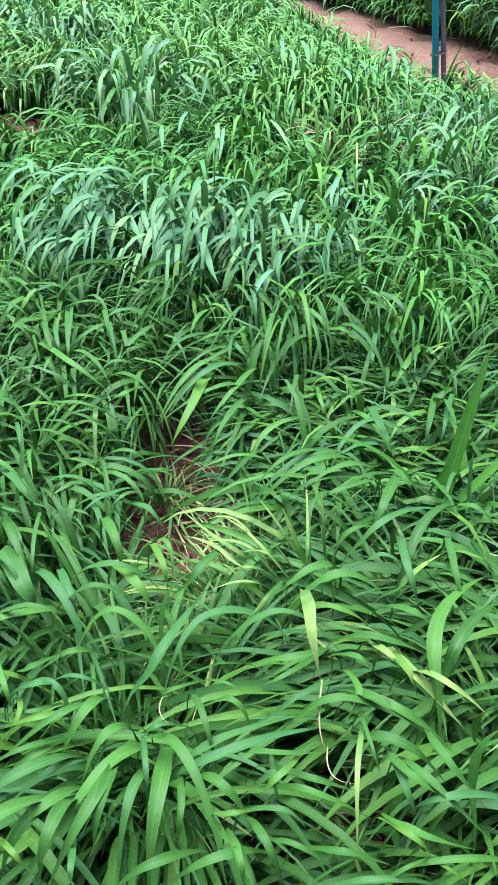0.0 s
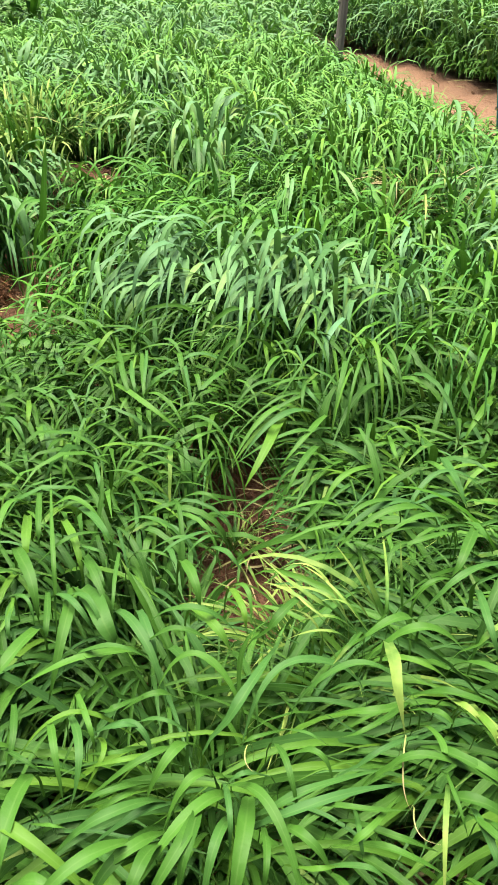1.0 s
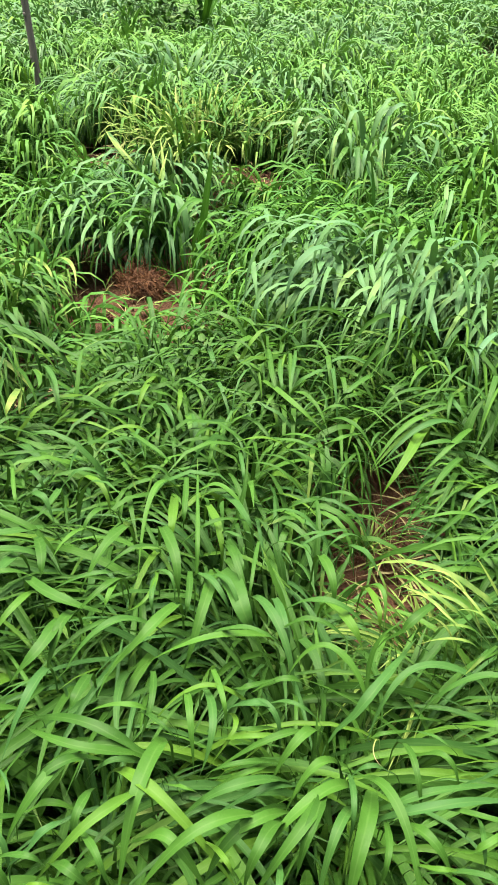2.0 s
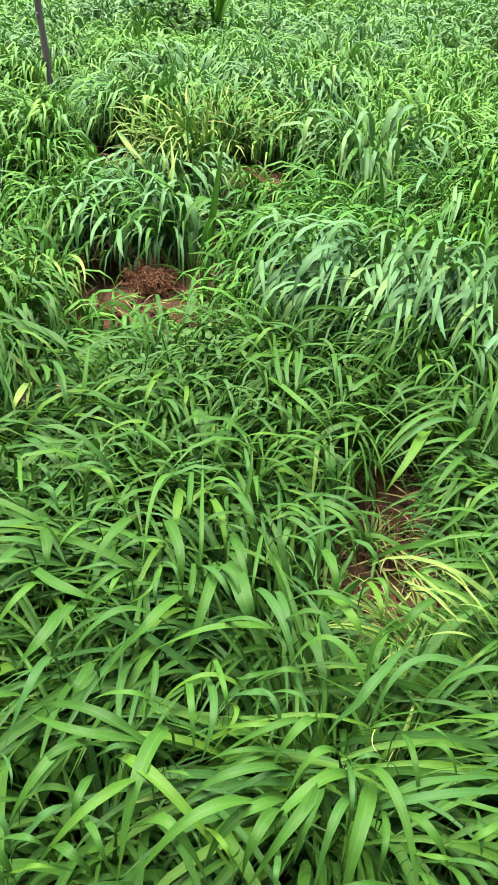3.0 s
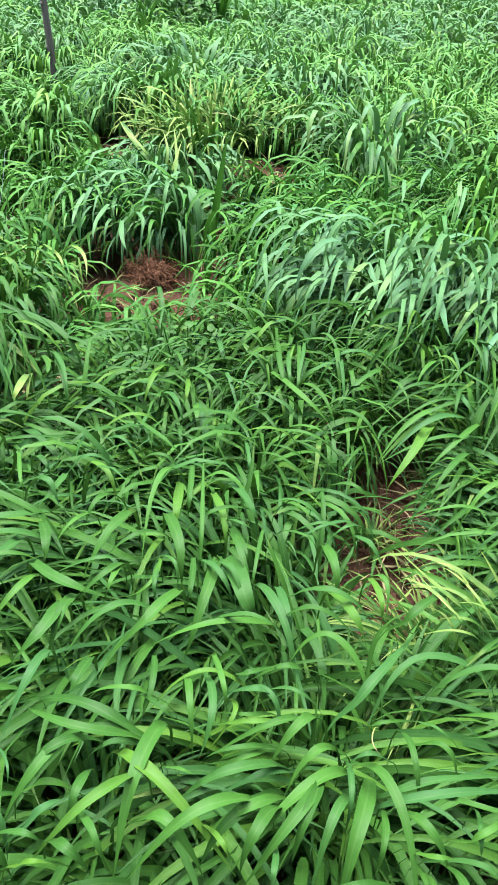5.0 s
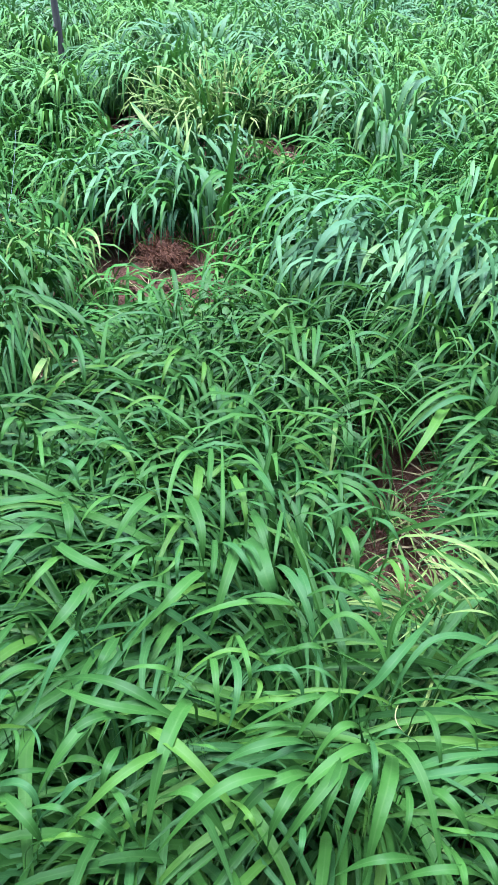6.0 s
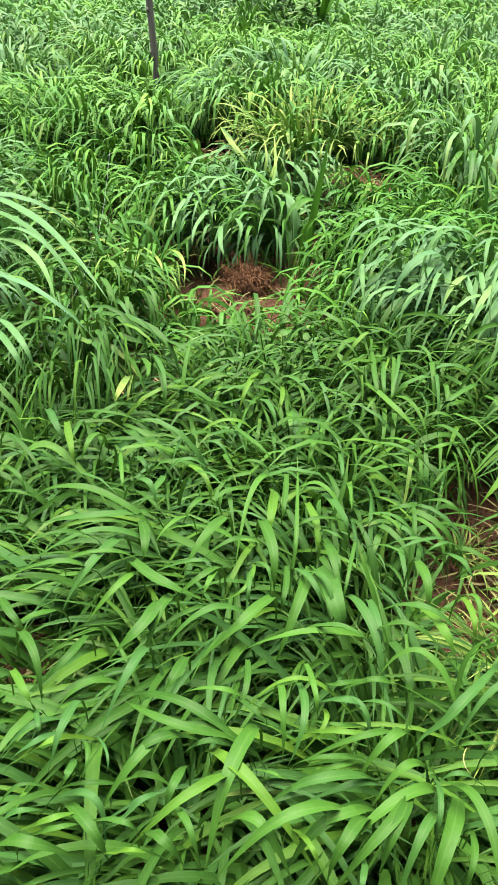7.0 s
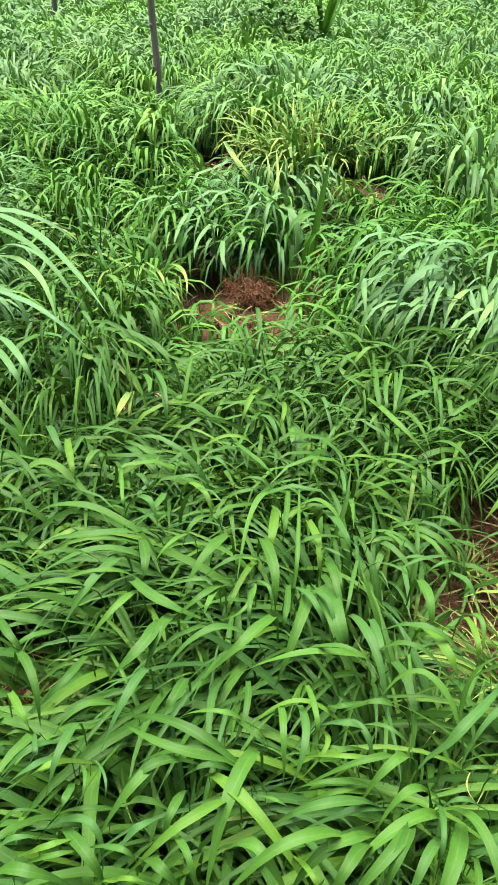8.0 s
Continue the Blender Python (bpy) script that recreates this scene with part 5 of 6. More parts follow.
blade((-0.735, 2.611, 0.455), (-0.729, 2.505, 0.468), (-0.730, 2.448, 0.382), 0.024, 0.00, LEAF_BLUE)
blade((-0.691, 2.626, 0.453), (-0.671, 2.504, 0.443), (-0.640, 2.458, 0.370), 0.022, 0.00, LEAF_BLUE)
blade((-0.614, 2.583, 0.456), (-0.637, 2.472, 0.464), (-0.640, 2.427, 0.393), 0.023, 0.00, LEAF_BLUE)
blade((-0.580, 2.634, 0.439), (-0.553, 2.490, 0.401), (-0.537, 2.422, 0.298), 0.018, 0.00, LEAF_BLUE)
blade((-0.513, 2.545, 0.460), (-0.528, 2.408, 0.429), (-0.529, 2.366, 0.363), 0.023, 0.00, LEAF_BLUE)
blade((-0.490, 2.572, 0.484), (-0.495, 2.450, 0.473), (-0.502, 2.417, 0.419), 0.021, 0.00, LEAF_BLUE)
blade((-0.445, 2.431, 0.456), (-0.468, 2.334, 0.475), (-0.489, 2.266, 0.376), 0.018, 0.00, LEAF_BLUE)
blade((-0.449, 2.662, 0.472), (-0.480, 2.554, 0.487), (-0.483, 2.512, 0.421), 0.016, 0.00, LEAF_BLUE)
blade((-0.423, 2.608, 0.443), (-0.411, 2.481, 0.427), (-0.396, 2.450, 0.376), 0.020, 0.00, LEAF_BLUE)
blade((-0.402, 2.654, 0.470), (-0.359, 2.512, 0.431), (-0.366, 2.477, 0.376), 0.022, 0.00, LEAF_BLUE)
blade((-0.397, 2.725, 0.473), (-0.324, 2.596, 0.453), (-0.307, 2.544, 0.372), 0.026, 0.00, LEAF_BLUE)
blade((-0.342, 2.407, 0.469), (-0.309, 2.285, 0.447), (-0.269, 2.259, 0.400), 0.026, 0.00, LEAF_BLUE)
blade((-0.379, 2.735, 0.461), (-0.308, 2.620, 0.461), (-0.300, 2.575, 0.390), 0.018, 0.00, LEAF_BLUE)
blade((-0.306, 2.756, 0.459), (-0.320, 2.632, 0.456), (-0.321, 2.608, 0.414), 0.016, 0.00, LEAF_BLUE)
blade((-0.258, 2.567, 0.467), (-0.259, 2.429, 0.434), (-0.234, 2.417, 0.407), 0.023, 0.00, LEAF_BLUE)
blade((-0.242, 2.687, 0.480), (-0.270, 2.574, 0.487), (-0.272, 2.548, 0.443), 0.018, 0.00, LEAF_BLUE)
blade((-0.226, 2.636, 0.442), (-0.230, 2.497, 0.412), (-0.219, 2.475, 0.372), 0.020, 0.00, LEAF_BLUE)
blade((-0.178, 2.487, 0.440), (-0.162, 2.385, 0.450), (-0.146, 2.358, 0.404), 0.019, 0.00, LEAF_BLUE)
blade((-0.210, 2.612, 0.472), (-0.190, 2.489, 0.459), (-0.193, 2.465, 0.418), 0.015, 0.00, LEAF_BLUE)
blade((-0.115, 2.661, 0.481), (-0.085, 2.528, 0.455), (-0.016, 2.502, 0.405), 0.020, 0.00, LEAF_BLUE)
blade((0.074, 3.131, 0.461), (0.045, 2.993, 0.456), (0.055, 2.953, 0.390), 0.022, 0.00, LEAF_BLUE)
blade((-0.858, 2.894, 0.457), (-0.800, 2.786, 0.477), (-0.797, 2.750, 0.417), 0.017, 0.00, LEAF_BLUE)
blade((-0.703, 2.772, 0.471), (-0.698, 2.660, 0.482), (-0.713, 2.623, 0.425), 0.018, 0.00, LEAF_BLUE)
blade((-0.114, 2.299, 0.444), (-0.164, 2.198, 0.454), (-0.161, 2.138, 0.364), 0.019, 0.00, LEAF_BLUE)
blade((-1.744, 5.556, 0.448), (-1.662, 5.317, 0.414), (-1.633, 5.268, 0.328), 0.033, 0.00, LEAF_BLUE)
blade((-1.634, 5.812, 0.445), (-1.550, 5.555, 0.398), (-1.600, 5.494, 0.301), 0.035, 0.00, LEAF_BLUE)
blade((-0.461, 3.698, 0.464), (-0.439, 3.536, 0.449), (-0.429, 3.474, 0.353), 0.021, 0.00, LEAF_BLUE)
blade((-0.430, 3.669, 0.451), (-0.416, 3.497, 0.423), (-0.424, 3.464, 0.366), 0.018, 0.00, LEAF_BLUE)
blade((-0.699, 3.657, 0.447), (-0.666, 3.504, 0.443), (-0.666, 3.475, 0.391), 0.021, 0.00, LEAF_BLUE)
blade((-0.611, 3.819, 0.470), (-0.626, 3.658, 0.465), (-0.618, 3.633, 0.419), 0.021, 0.00, LEAF_BLUE)
blade((-0.292, 5.429, 0.483), (-0.280, 5.190, 0.442), (-0.254, 5.157, 0.379), 0.032, 0.00, LEAF_BLUE)
blade((-0.187, 5.644, 0.450), (-0.114, 5.412, 0.424), (-0.124, 5.384, 0.371), 0.037, 0.00, LEAF_BLUE)
blade((-0.234, 5.270, 0.470), (-0.184, 5.065, 0.466), (-0.210, 4.994, 0.357), 0.028, 0.00, LEAF_BLUE)
blade((0.360, 5.627, 0.456), (0.409, 5.405, 0.444), (0.368, 5.304, 0.294), 0.033, 0.00, LEAF_BLUE)
blade((0.171, 5.062, 0.478), (0.241, 4.860, 0.464), (0.185, 4.816, 0.395), 0.033, 0.00, LEAF_BLUE)
blade((0.063, 4.952, 0.464), (0.133, 4.751, 0.450), (0.143, 4.735, 0.411), 0.029, 0.00, LEAF_BLUE)
blade((0.428, 5.364, 0.448), (0.468, 5.152, 0.439), (0.433, 5.094, 0.347), 0.025, 0.00, LEAF_BLUE)
blade((-0.398, 5.186, 0.446), (-0.418, 4.955, 0.411), (-0.435, 4.888, 0.306), 0.031, 0.00, LEAF_BLUE)
blade((0.624, 4.611, 0.436), (0.537, 4.446, 0.467), (0.486, 4.375, 0.360), 0.028, 0.00, LEAF_BLUE)
blade((0.645, 4.305, 0.459), (0.576, 4.137, 0.469), (0.548, 4.053, 0.345), 0.035, 0.00, LEAF_BLUE)
blade((-0.242, 3.839, 0.454), (-0.171, 3.685, 0.453), (-0.124, 3.638, 0.372), 0.021, 0.00, LEAF_BLUE)
blade((-1.006, 4.138, 0.464), (-1.020, 3.972, 0.468), (-1.024, 3.904, 0.363), 0.028, 0.20)
blade((-0.956, 4.113, 0.473), (-0.907, 3.925, 0.442), (-0.887, 3.820, 0.285), 0.025, 0.20)
blade((-0.850, 3.843, 0.471), (-0.785, 3.675, 0.453), (-0.750, 3.618, 0.360), 0.024, 0.15)
blade((-1.189, 4.905, 0.494), (-1.106, 4.709, 0.484), (-1.062, 4.629, 0.357), 0.033, 0.12)
blade((-1.262, 4.895, 0.462), (-1.207, 4.683, 0.435), (-1.214, 4.636, 0.356), 0.026, 0.12)
blade((-0.596, 4.307, 0.505), (-0.577, 4.119, 0.482), (-0.600, 4.076, 0.412), 0.020, 0.15)
blade((-0.540, 4.379, 0.479), (-0.479, 4.222, 0.498), (-0.466, 4.193, 0.444), 0.018, 0.15)
blade((0.215, 3.985, 0.485), (0.231, 3.832, 0.494), (0.238, 3.798, 0.434), 0.019, 0.40)
blade((0.145, 4.089, 0.478), (0.157, 3.923, 0.474), (0.165, 3.897, 0.426), 0.017, 0.40)
blade((0.138, 3.451, 0.497), (0.139, 3.296, 0.480), (0.144, 3.275, 0.438), 0.010, 0.60)
blade((-1.782, 3.704, 0.396), (-1.627, 3.611, 0.421), (-1.558, 3.554, 0.282), 0.035, 0.00, LEAF_BLUE)
blade((-1.790, 3.404, 0.383), (-1.716, 3.269, 0.389), (-1.667, 3.238, 0.300), 0.025, 0.00, LEAF_BLUE)
blade((-1.929, 3.331, 0.379), (-1.820, 3.179, 0.338), (-1.776, 3.157, 0.265), 0.025, 0.00, LEAF_BLUE)
blade((-2.027, 3.223, 0.391), (-1.899, 3.139, 0.429), (-1.828, 3.098, 0.312), 0.022, 0.00, LEAF_BLUE)
blade((-1.747, 2.870, 0.398), (-1.733, 2.703, 0.371), (-1.715, 2.680, 0.316), 0.020, 0.00, LEAF_BLUE)
blade((-1.633, 2.895, 0.375), (-1.546, 2.802, 0.402), (-1.544, 2.762, 0.334), 0.020, 0.00, LEAF_BLUE)
blade((-1.907, 2.963, 0.392), (-1.873, 2.795, 0.359), (-1.864, 2.778, 0.315), 0.020, 0.00, LEAF_BLUE)
blade((-1.601, 2.707, 0.403), (-1.541, 2.580, 0.391), (-1.513, 2.570, 0.347), 0.021, 0.00, LEAF_BLUE)
blade((-0.680, 2.633, 0.458), (-0.650, 2.518, 0.455), (-0.642, 2.467, 0.371), 0.024, 0.00, LEAF_BLUE)
blade((-0.720, 2.586, 0.446), (-0.727, 2.452, 0.442), (-0.718, 2.405, 0.360), 0.022, 0.00, LEAF_BLUE)
blade((-0.616, 2.619, 0.447), (-0.567, 2.505, 0.433), (-0.526, 2.476, 0.356), 0.022, 0.00, LEAF_BLUE)
blade((-0.570, 2.607, 0.471), (-0.534, 2.503, 0.476), (-0.491, 2.456, 0.373), 0.020, 0.00, LEAF_BLUE)
blade((-0.843, 2.815, 0.469), (-0.819, 2.692, 0.470), (-0.817, 2.667, 0.424), 0.017, 0.00, LEAF_BLUE)
blade((-0.931, 2.444, 0.483), (-0.899, 2.341, 0.491), (-0.865, 2.303, 0.407), 0.020, 0.00, LEAF_BLUE)
blade((-1.073, 3.006, 0.478), (-1.031, 2.879, 0.477), (-1.000, 2.868, 0.428), 0.019, 0.00, LEAF_BLUE)
blade((-0.722, 2.700, 0.447), (-0.725, 2.563, 0.441), (-0.695, 2.524, 0.358), 0.019, 0.00, LEAF_BLUE)
blade((-1.739, 5.595, 0.444), (-1.638, 5.379, 0.420), (-1.615, 5.302, 0.279), 0.031, 0.00, LEAF_BLUE)
blade((-1.567, 5.588, 0.448), (-1.538, 5.334, 0.414), (-1.444, 5.310, 0.300), 0.027, 0.00, LEAF_BLUE)
blade((-0.978, 4.138, 0.464), (-0.897, 3.973, 0.438), (-0.852, 3.900, 0.294), 0.026, 0.15)
blade((-0.847, 3.827, 0.490), (-0.764, 3.672, 0.458), (-0.750, 3.644, 0.396), 0.022, 0.15)
blade((-0.965, 3.773, 0.498), (-0.952, 3.614, 0.505), (-0.936, 3.587, 0.443), 0.024, 0.15)
blade((-1.218, 4.953, 0.500), (-1.111, 4.791, 0.502), (-1.070, 4.728, 0.373), 0.027, 0.10)
blade((-1.240, 4.781, 0.468), (-1.213, 4.586, 0.469), (-1.206, 4.546, 0.393), 0.027, 0.10)
blade((-2.462, 5.293, 0.498), (-2.384, 5.047, 0.447), (-2.348, 5.026, 0.375), 0.023, 0.12)
blade((-2.517, 5.564, 0.471), (-2.408, 5.309, 0.402), (-2.396, 5.263, 0.310), 0.024, 0.12)
blade((-2.417, 5.476, 0.476), (-2.292, 5.247, 0.426), (-2.267, 5.219, 0.351), 0.024, 0.12)
blade((-2.306, 5.335, 0.491), (-2.147, 5.179, 0.510), (-2.067, 5.142, 0.389), 0.023, 0.12)
blade((-1.923, 4.066, 0.459), (-1.829, 3.865, 0.392), (-1.798, 3.858, 0.346), 0.028, 0.40)
blade((-2.208, 3.876, 0.460), (-2.059, 3.728, 0.427), (-1.975, 3.711, 0.334), 0.025, 0.36)
blade((-2.025, 4.132, 0.277), (-2.090, 4.293, 0.357), (-2.309, 4.799, 0.397), 0.020, 0.42)
blade((-2.116, 4.190, 0.250), (-2.168, 4.269, 0.330), (-2.247, 4.468, 0.370), 0.020, 0.45)
blade((-1.998, 4.033, 0.253), (-1.985, 4.102, 0.333), (-2.114, 4.292, 0.373), 0.026, 0.40)
blade((-1.996, 4.586, 0.264), (-2.018, 4.687, 0.344), (-2.126, 4.995, 0.384), 0.021, 0.40)
blade((-2.095, 4.621, 0.269), (-2.124, 4.770, 0.349), (-2.124, 4.824, 0.389), 0.021, 0.42)
blade((-1.941, 4.042, 0.235), (-1.947, 4.074, 0.315), (-2.009, 4.269, 0.355), 0.019, 0.40)
blade((-1.808, 4.447, 0.252), (-1.744, 4.343, 0.332), (-1.720, 4.381, 0.372), 0.020, 0.36)
blade((-2.229, 2.347, 0.807), (-2.033, 2.291, 0.893), (-2.059, 2.655, 0.754), 0.013, 0.00, LEAF_BLUE)
blade((-2.543, 2.807, 0.809), (-2.320, 2.683, 0.883), (-2.488, 3.089, 0.782), 0.014, 0.00, LEAF_BLUE)
blade((0.071, 0.821, 0.456), (0.063, 0.745, 0.426), (0.088, 0.732, 0.402), 0.003, 0.85)
blade((0.080, 0.690, 0.474), (0.075, 0.640, 0.473), (0.118, 0.645, 0.472), 0.002, 0.85)
blade((-0.159, 0.732, 0.493), (-0.164, 0.692, 0.507), (-0.141, 0.688, 0.496), 0.002, 0.80)
blade((-0.016, 1.111, 0.405), (-0.076, 1.120, 0.484), (-0.129, 1.268, 0.366), 0.006, 0.50)
blade((-0.005, 1.090, 0.412), (-0.048, 1.102, 0.488), (-0.117, 1.121, 0.380), 0.006, 0.40)
blade((-0.025, 1.094, 0.391), (-0.074, 1.062, 0.467), (-0.134, 1.095, 0.359), 0.008, 0.35)
blade((0.018, 1.177, 0.329), (-0.035, 1.190, 0.409), (-0.073, 1.147, 0.449), 0.008, 0.40)
blade((-0.032, 1.038, 0.418), (-0.075, 0.995, 0.495), (-0.142, 1.035, 0.384), 0.007, 0.40)
blade((-0.073, 1.059, 0.391), (-0.100, 1.066, 0.465), (-0.177, 1.132, 0.361), 0.006, 0.50)
blade((-0.003, 1.045, 0.429), (-0.029, 0.938, 0.503), (-0.055, 0.970, 0.402), 0.008, 0.30)
blade((-0.088, 1.016, 0.360), (-0.081, 0.977, 0.440), (-0.089, 0.973, 0.480), 0.007, 0.25)
blade((-0.071, 1.062, 0.320), (-0.066, 1.025, 0.400), (-0.071, 1.019, 0.440), 0.007, 0.25)
blade((-0.060, 1.063, 0.432), (-0.094, 0.986, 0.512), (-0.178, 1.210, 0.392), 0.005, 0.50)
blade((-0.821, 2.002, 0.334), (-0.771, 1.960, 0.403), (-0.702, 1.882, 0.315), 0.015)
blade((-0.795, 1.808, 0.354), (-0.712, 1.748, 0.425), (-0.665, 1.796, 0.331), 0.014)
blade((-0.913, 2.097, 0.353), (-0.813, 2.039, 0.423), (-0.774, 2.041, 0.333), 0.014)
blade((-0.777, 2.130, 0.330), (-0.688, 1.890, 0.402), (-0.658, 1.923, 0.305), 0.017)
blade((-0.709, 2.062, 0.349), (-0.648, 1.836, 0.417), (-0.641, 1.881, 0.332), 0.015)
blade((-0.687, 2.138, 0.348), (-0.619, 1.883, 0.419), (-0.633, 1.902, 0.325), 0.012, 0.15)
blade((-0.851, 2.226, 0.355), (-0.733, 2.153, 0.427), (-0.700, 2.244, 0.331), 0.015)
blade((-0.717, 2.166, 0.328), (-0.619, 2.147, 0.403), (-0.552, 2.214, 0.298), 0.013)
blade((-0.558, 2.032, 0.353), (-0.548, 2.087, 0.427), (-0.418, 2.145, 0.324), 0.014)
blade((-0.565, 1.606, 0.363), (-0.629, 1.538, 0.440), (-0.708, 1.555, 0.329), 0.015)
blade((-0.468, 1.628, 0.349), (-0.534, 1.581, 0.427), (-0.649, 1.653, 0.311), 0.013)
blade((-0.451, 1.567, 0.342), (-0.525, 1.554, 0.417), (-0.610, 1.628, 0.311), 0.012)
blade((-0.509, 1.574, 0.321), (-0.580, 1.553, 0.399), (-0.685, 1.585, 0.284), 0.012)
blade((-0.502, 1.497, 0.340), (-0.583, 1.496, 0.420), (-0.687, 1.507, 0.299), 0.011)
blade((-0.625, 1.558, 0.263), (-0.605, 1.526, 0.343), (-0.627, 1.552, 0.383), 0.012, 0.15)
blade((-0.432, 1.837, 0.351), (-0.484, 1.794, 0.420), (-0.529, 1.805, 0.333), 0.013)
blade((-0.148, 2.073, 0.349), (-0.295, 1.937, 0.443), (-0.399, 1.888, 0.280), 0.015)
blade((-0.151, 1.967, 0.343), (-0.254, 1.933, 0.436), (-0.374, 1.780, 0.278), 0.016)
blade((-0.159, 1.940, 0.324), (-0.260, 1.834, 0.415), (-0.353, 1.722, 0.262), 0.022)
blade((-0.140, 1.997, 0.347), (-0.236, 1.859, 0.439), (-0.345, 1.780, 0.284), 0.014)
blade((-0.276, 2.208, 0.347), (-0.298, 2.044, 0.414), (-0.309, 2.037, 0.331), 0.020)
blade((-0.362, 2.361, 0.324), (-0.327, 2.116, 0.395), (-0.303, 2.124, 0.303), 0.014)
blade((-0.304, 2.172, 0.359), (-0.247, 2.152, 0.428), (-0.201, 2.101, 0.342), 0.014)
blade((-0.338, 2.385, 0.348), (-0.246, 2.373, 0.421), (-0.197, 2.558, 0.322), 0.015)
blade((-0.412, 2.314, 0.321), (-0.436, 2.214, 0.385), (-0.438, 2.194, 0.314), 0.016)
blade((-0.199, 2.050, 0.362), (-0.196, 1.875, 0.430), (-0.190, 1.871, 0.344), 0.013)
blade((-0.127, 1.928, 0.322), (-0.167, 1.716, 0.403), (-0.229, 1.702, 0.279), 0.018)
blade((-1.133, 2.016, 0.332), (-1.225, 1.898, 0.411), (-1.332, 1.946, 0.294), 0.014)
blade((-1.064, 1.866, 0.351), (-1.109, 1.738, 0.425), (-1.195, 1.790, 0.323), 0.013)
blade((-1.060, 1.752, 0.345), (-1.085, 1.702, 0.417), (-1.186, 1.694, 0.320), 0.013)
blade((-1.094, 1.789, 0.273), (-1.018, 1.756, 0.353), (-0.962, 1.763, 0.393), 0.017)
blade((-1.023, 1.920, 0.347), (-0.919, 1.788, 0.412), (-0.952, 1.797, 0.338), 0.013)
blade((-1.126, 2.184, 0.268), (-1.100, 2.144, 0.348), (-1.005, 2.155, 0.388), 0.017)
blade((-1.187, 2.124, 0.331), (-1.197, 1.969, 0.401), (-1.311, 2.056, 0.309), 0.013)
blade((-0.974, 2.064, 0.324), (-0.934, 2.048, 0.386), (-0.902, 2.010, 0.319), 0.016)
blade((-1.269, 2.024, 0.318), (-1.323, 1.949, 0.392), (-1.437, 1.987, 0.292), 0.013)
blade((-0.971, 1.412, 0.351), (-0.913, 1.395, 0.419), (-0.875, 1.391, 0.335), 0.013)
blade((-0.855, 1.377, 0.353), (-0.788, 1.371, 0.422), (-0.761, 1.386, 0.335), 0.011)
blade((-0.995, 1.301, 0.342), (-0.958, 1.323, 0.412), (-0.906, 1.347, 0.321), 0.013)
blade((-1.091, 1.284, 0.352), (-1.018, 1.225, 0.417), (-1.019, 1.237, 0.343), 0.014)
blade((-0.957, 1.553, 0.333), (-0.793, 1.401, 0.410), (-0.789, 1.484, 0.298), 0.014)
blade((-1.293, 1.323, 0.258), (-1.251, 1.296, 0.338), (-1.193, 1.301, 0.378), 0.018)
blade((-1.233, 1.342, 0.334), (-1.144, 1.238, 0.402), (-1.147, 1.240, 0.319), 0.014)
blade((-1.146, 1.265, 0.289), (-1.112, 1.249, 0.369), (-1.116, 1.240, 0.409), 0.011)
blade((0.179, 2.169, 0.327), (0.184, 2.118, 0.407), (0.163, 2.159, 0.447), 0.012, 0.34)
blade((0.198, 2.124, 0.350), (0.199, 2.083, 0.430), (0.181, 2.108, 0.470), 0.013, 0.34)
blade((0.217, 2.164, 0.337), (0.233, 2.131, 0.417), (0.214, 2.147, 0.457), 0.012, 0.32)
blade((0.186, 2.104, 0.363), (0.149, 2.043, 0.443), (0.138, 2.027, 0.483), 0.010, 0.34)
blade((0.242, 2.159, 0.343), (0.243, 2.113, 0.423), (0.255, 2.069, 0.463), 0.010, 0.30)
blade((-1.944, 3.639, 0.362), (-2.067, 3.685, 0.442), (-2.204, 3.840, 0.482), 0.023, 0.40)
blade((-1.911, 3.620, 0.365), (-1.903, 3.517, 0.445), (-2.109, 3.718, 0.485), 0.017, 0.42)
blade((-1.808, 3.540, 0.372), (-1.788, 3.563, 0.452), (-1.895, 3.705, 0.492), 0.017, 0.40)
blade((-1.687, 3.378, 0.384), (-1.710, 3.486, 0.464), (-1.868, 3.765, 0.504), 0.017, 0.40)
blade((-1.735, 3.432, 0.363), (-1.692, 3.395, 0.443), (-1.768, 3.649, 0.483), 0.014, 0.44)
blade((-1.809, 3.882, 0.387), (-1.757, 3.764, 0.467), (-1.808, 3.807, 0.507), 0.020, 0.40)
blade((-1.941, 4.314, 0.351), (-1.954, 4.319, 0.431), (-1.994, 4.356, 0.471), 0.020, 0.42)
blade((-1.869, 4.207, 0.359), (-1.871, 4.231, 0.439), (-1.911, 4.255, 0.479), 0.019, 0.44)
blade((-1.848, 4.204, 0.350), (-1.831, 4.271, 0.430), (-1.956, 4.494, 0.470), 0.019, 0.44)
blade((-1.820, 4.216, 0.351), (-1.838, 4.214, 0.431), (-1.871, 4.350, 0.471), 0.016, 0.44)
blade((-1.592, 3.736, 0.384), (-1.589, 3.669, 0.464), (-1.607, 3.810, 0.504), 0.014, 0.42)
blade((-1.557, 3.766, 0.381), (-1.573, 3.746, 0.461), (-1.580, 3.862, 0.501), 0.014, 0.40)
blade((-1.533, 3.800, 0.354), (-1.558, 3.817, 0.434), (-1.526, 3.845, 0.474), 0.017, 0.40)
blade((-1.475, 3.723, 0.354), (-1.508, 3.740, 0.434), (-1.463, 3.738, 0.474), 0.014, 0.42)
blade((-1.430, 3.661, 0.366), (-1.398, 3.665, 0.446), (-1.332, 3.541, 0.486), 0.014, 0.40)
blade((-1.546, 3.557, 0.382), (-1.575, 3.512, 0.462), (-1.533, 3.324, 0.502), 0.011, 0.44)
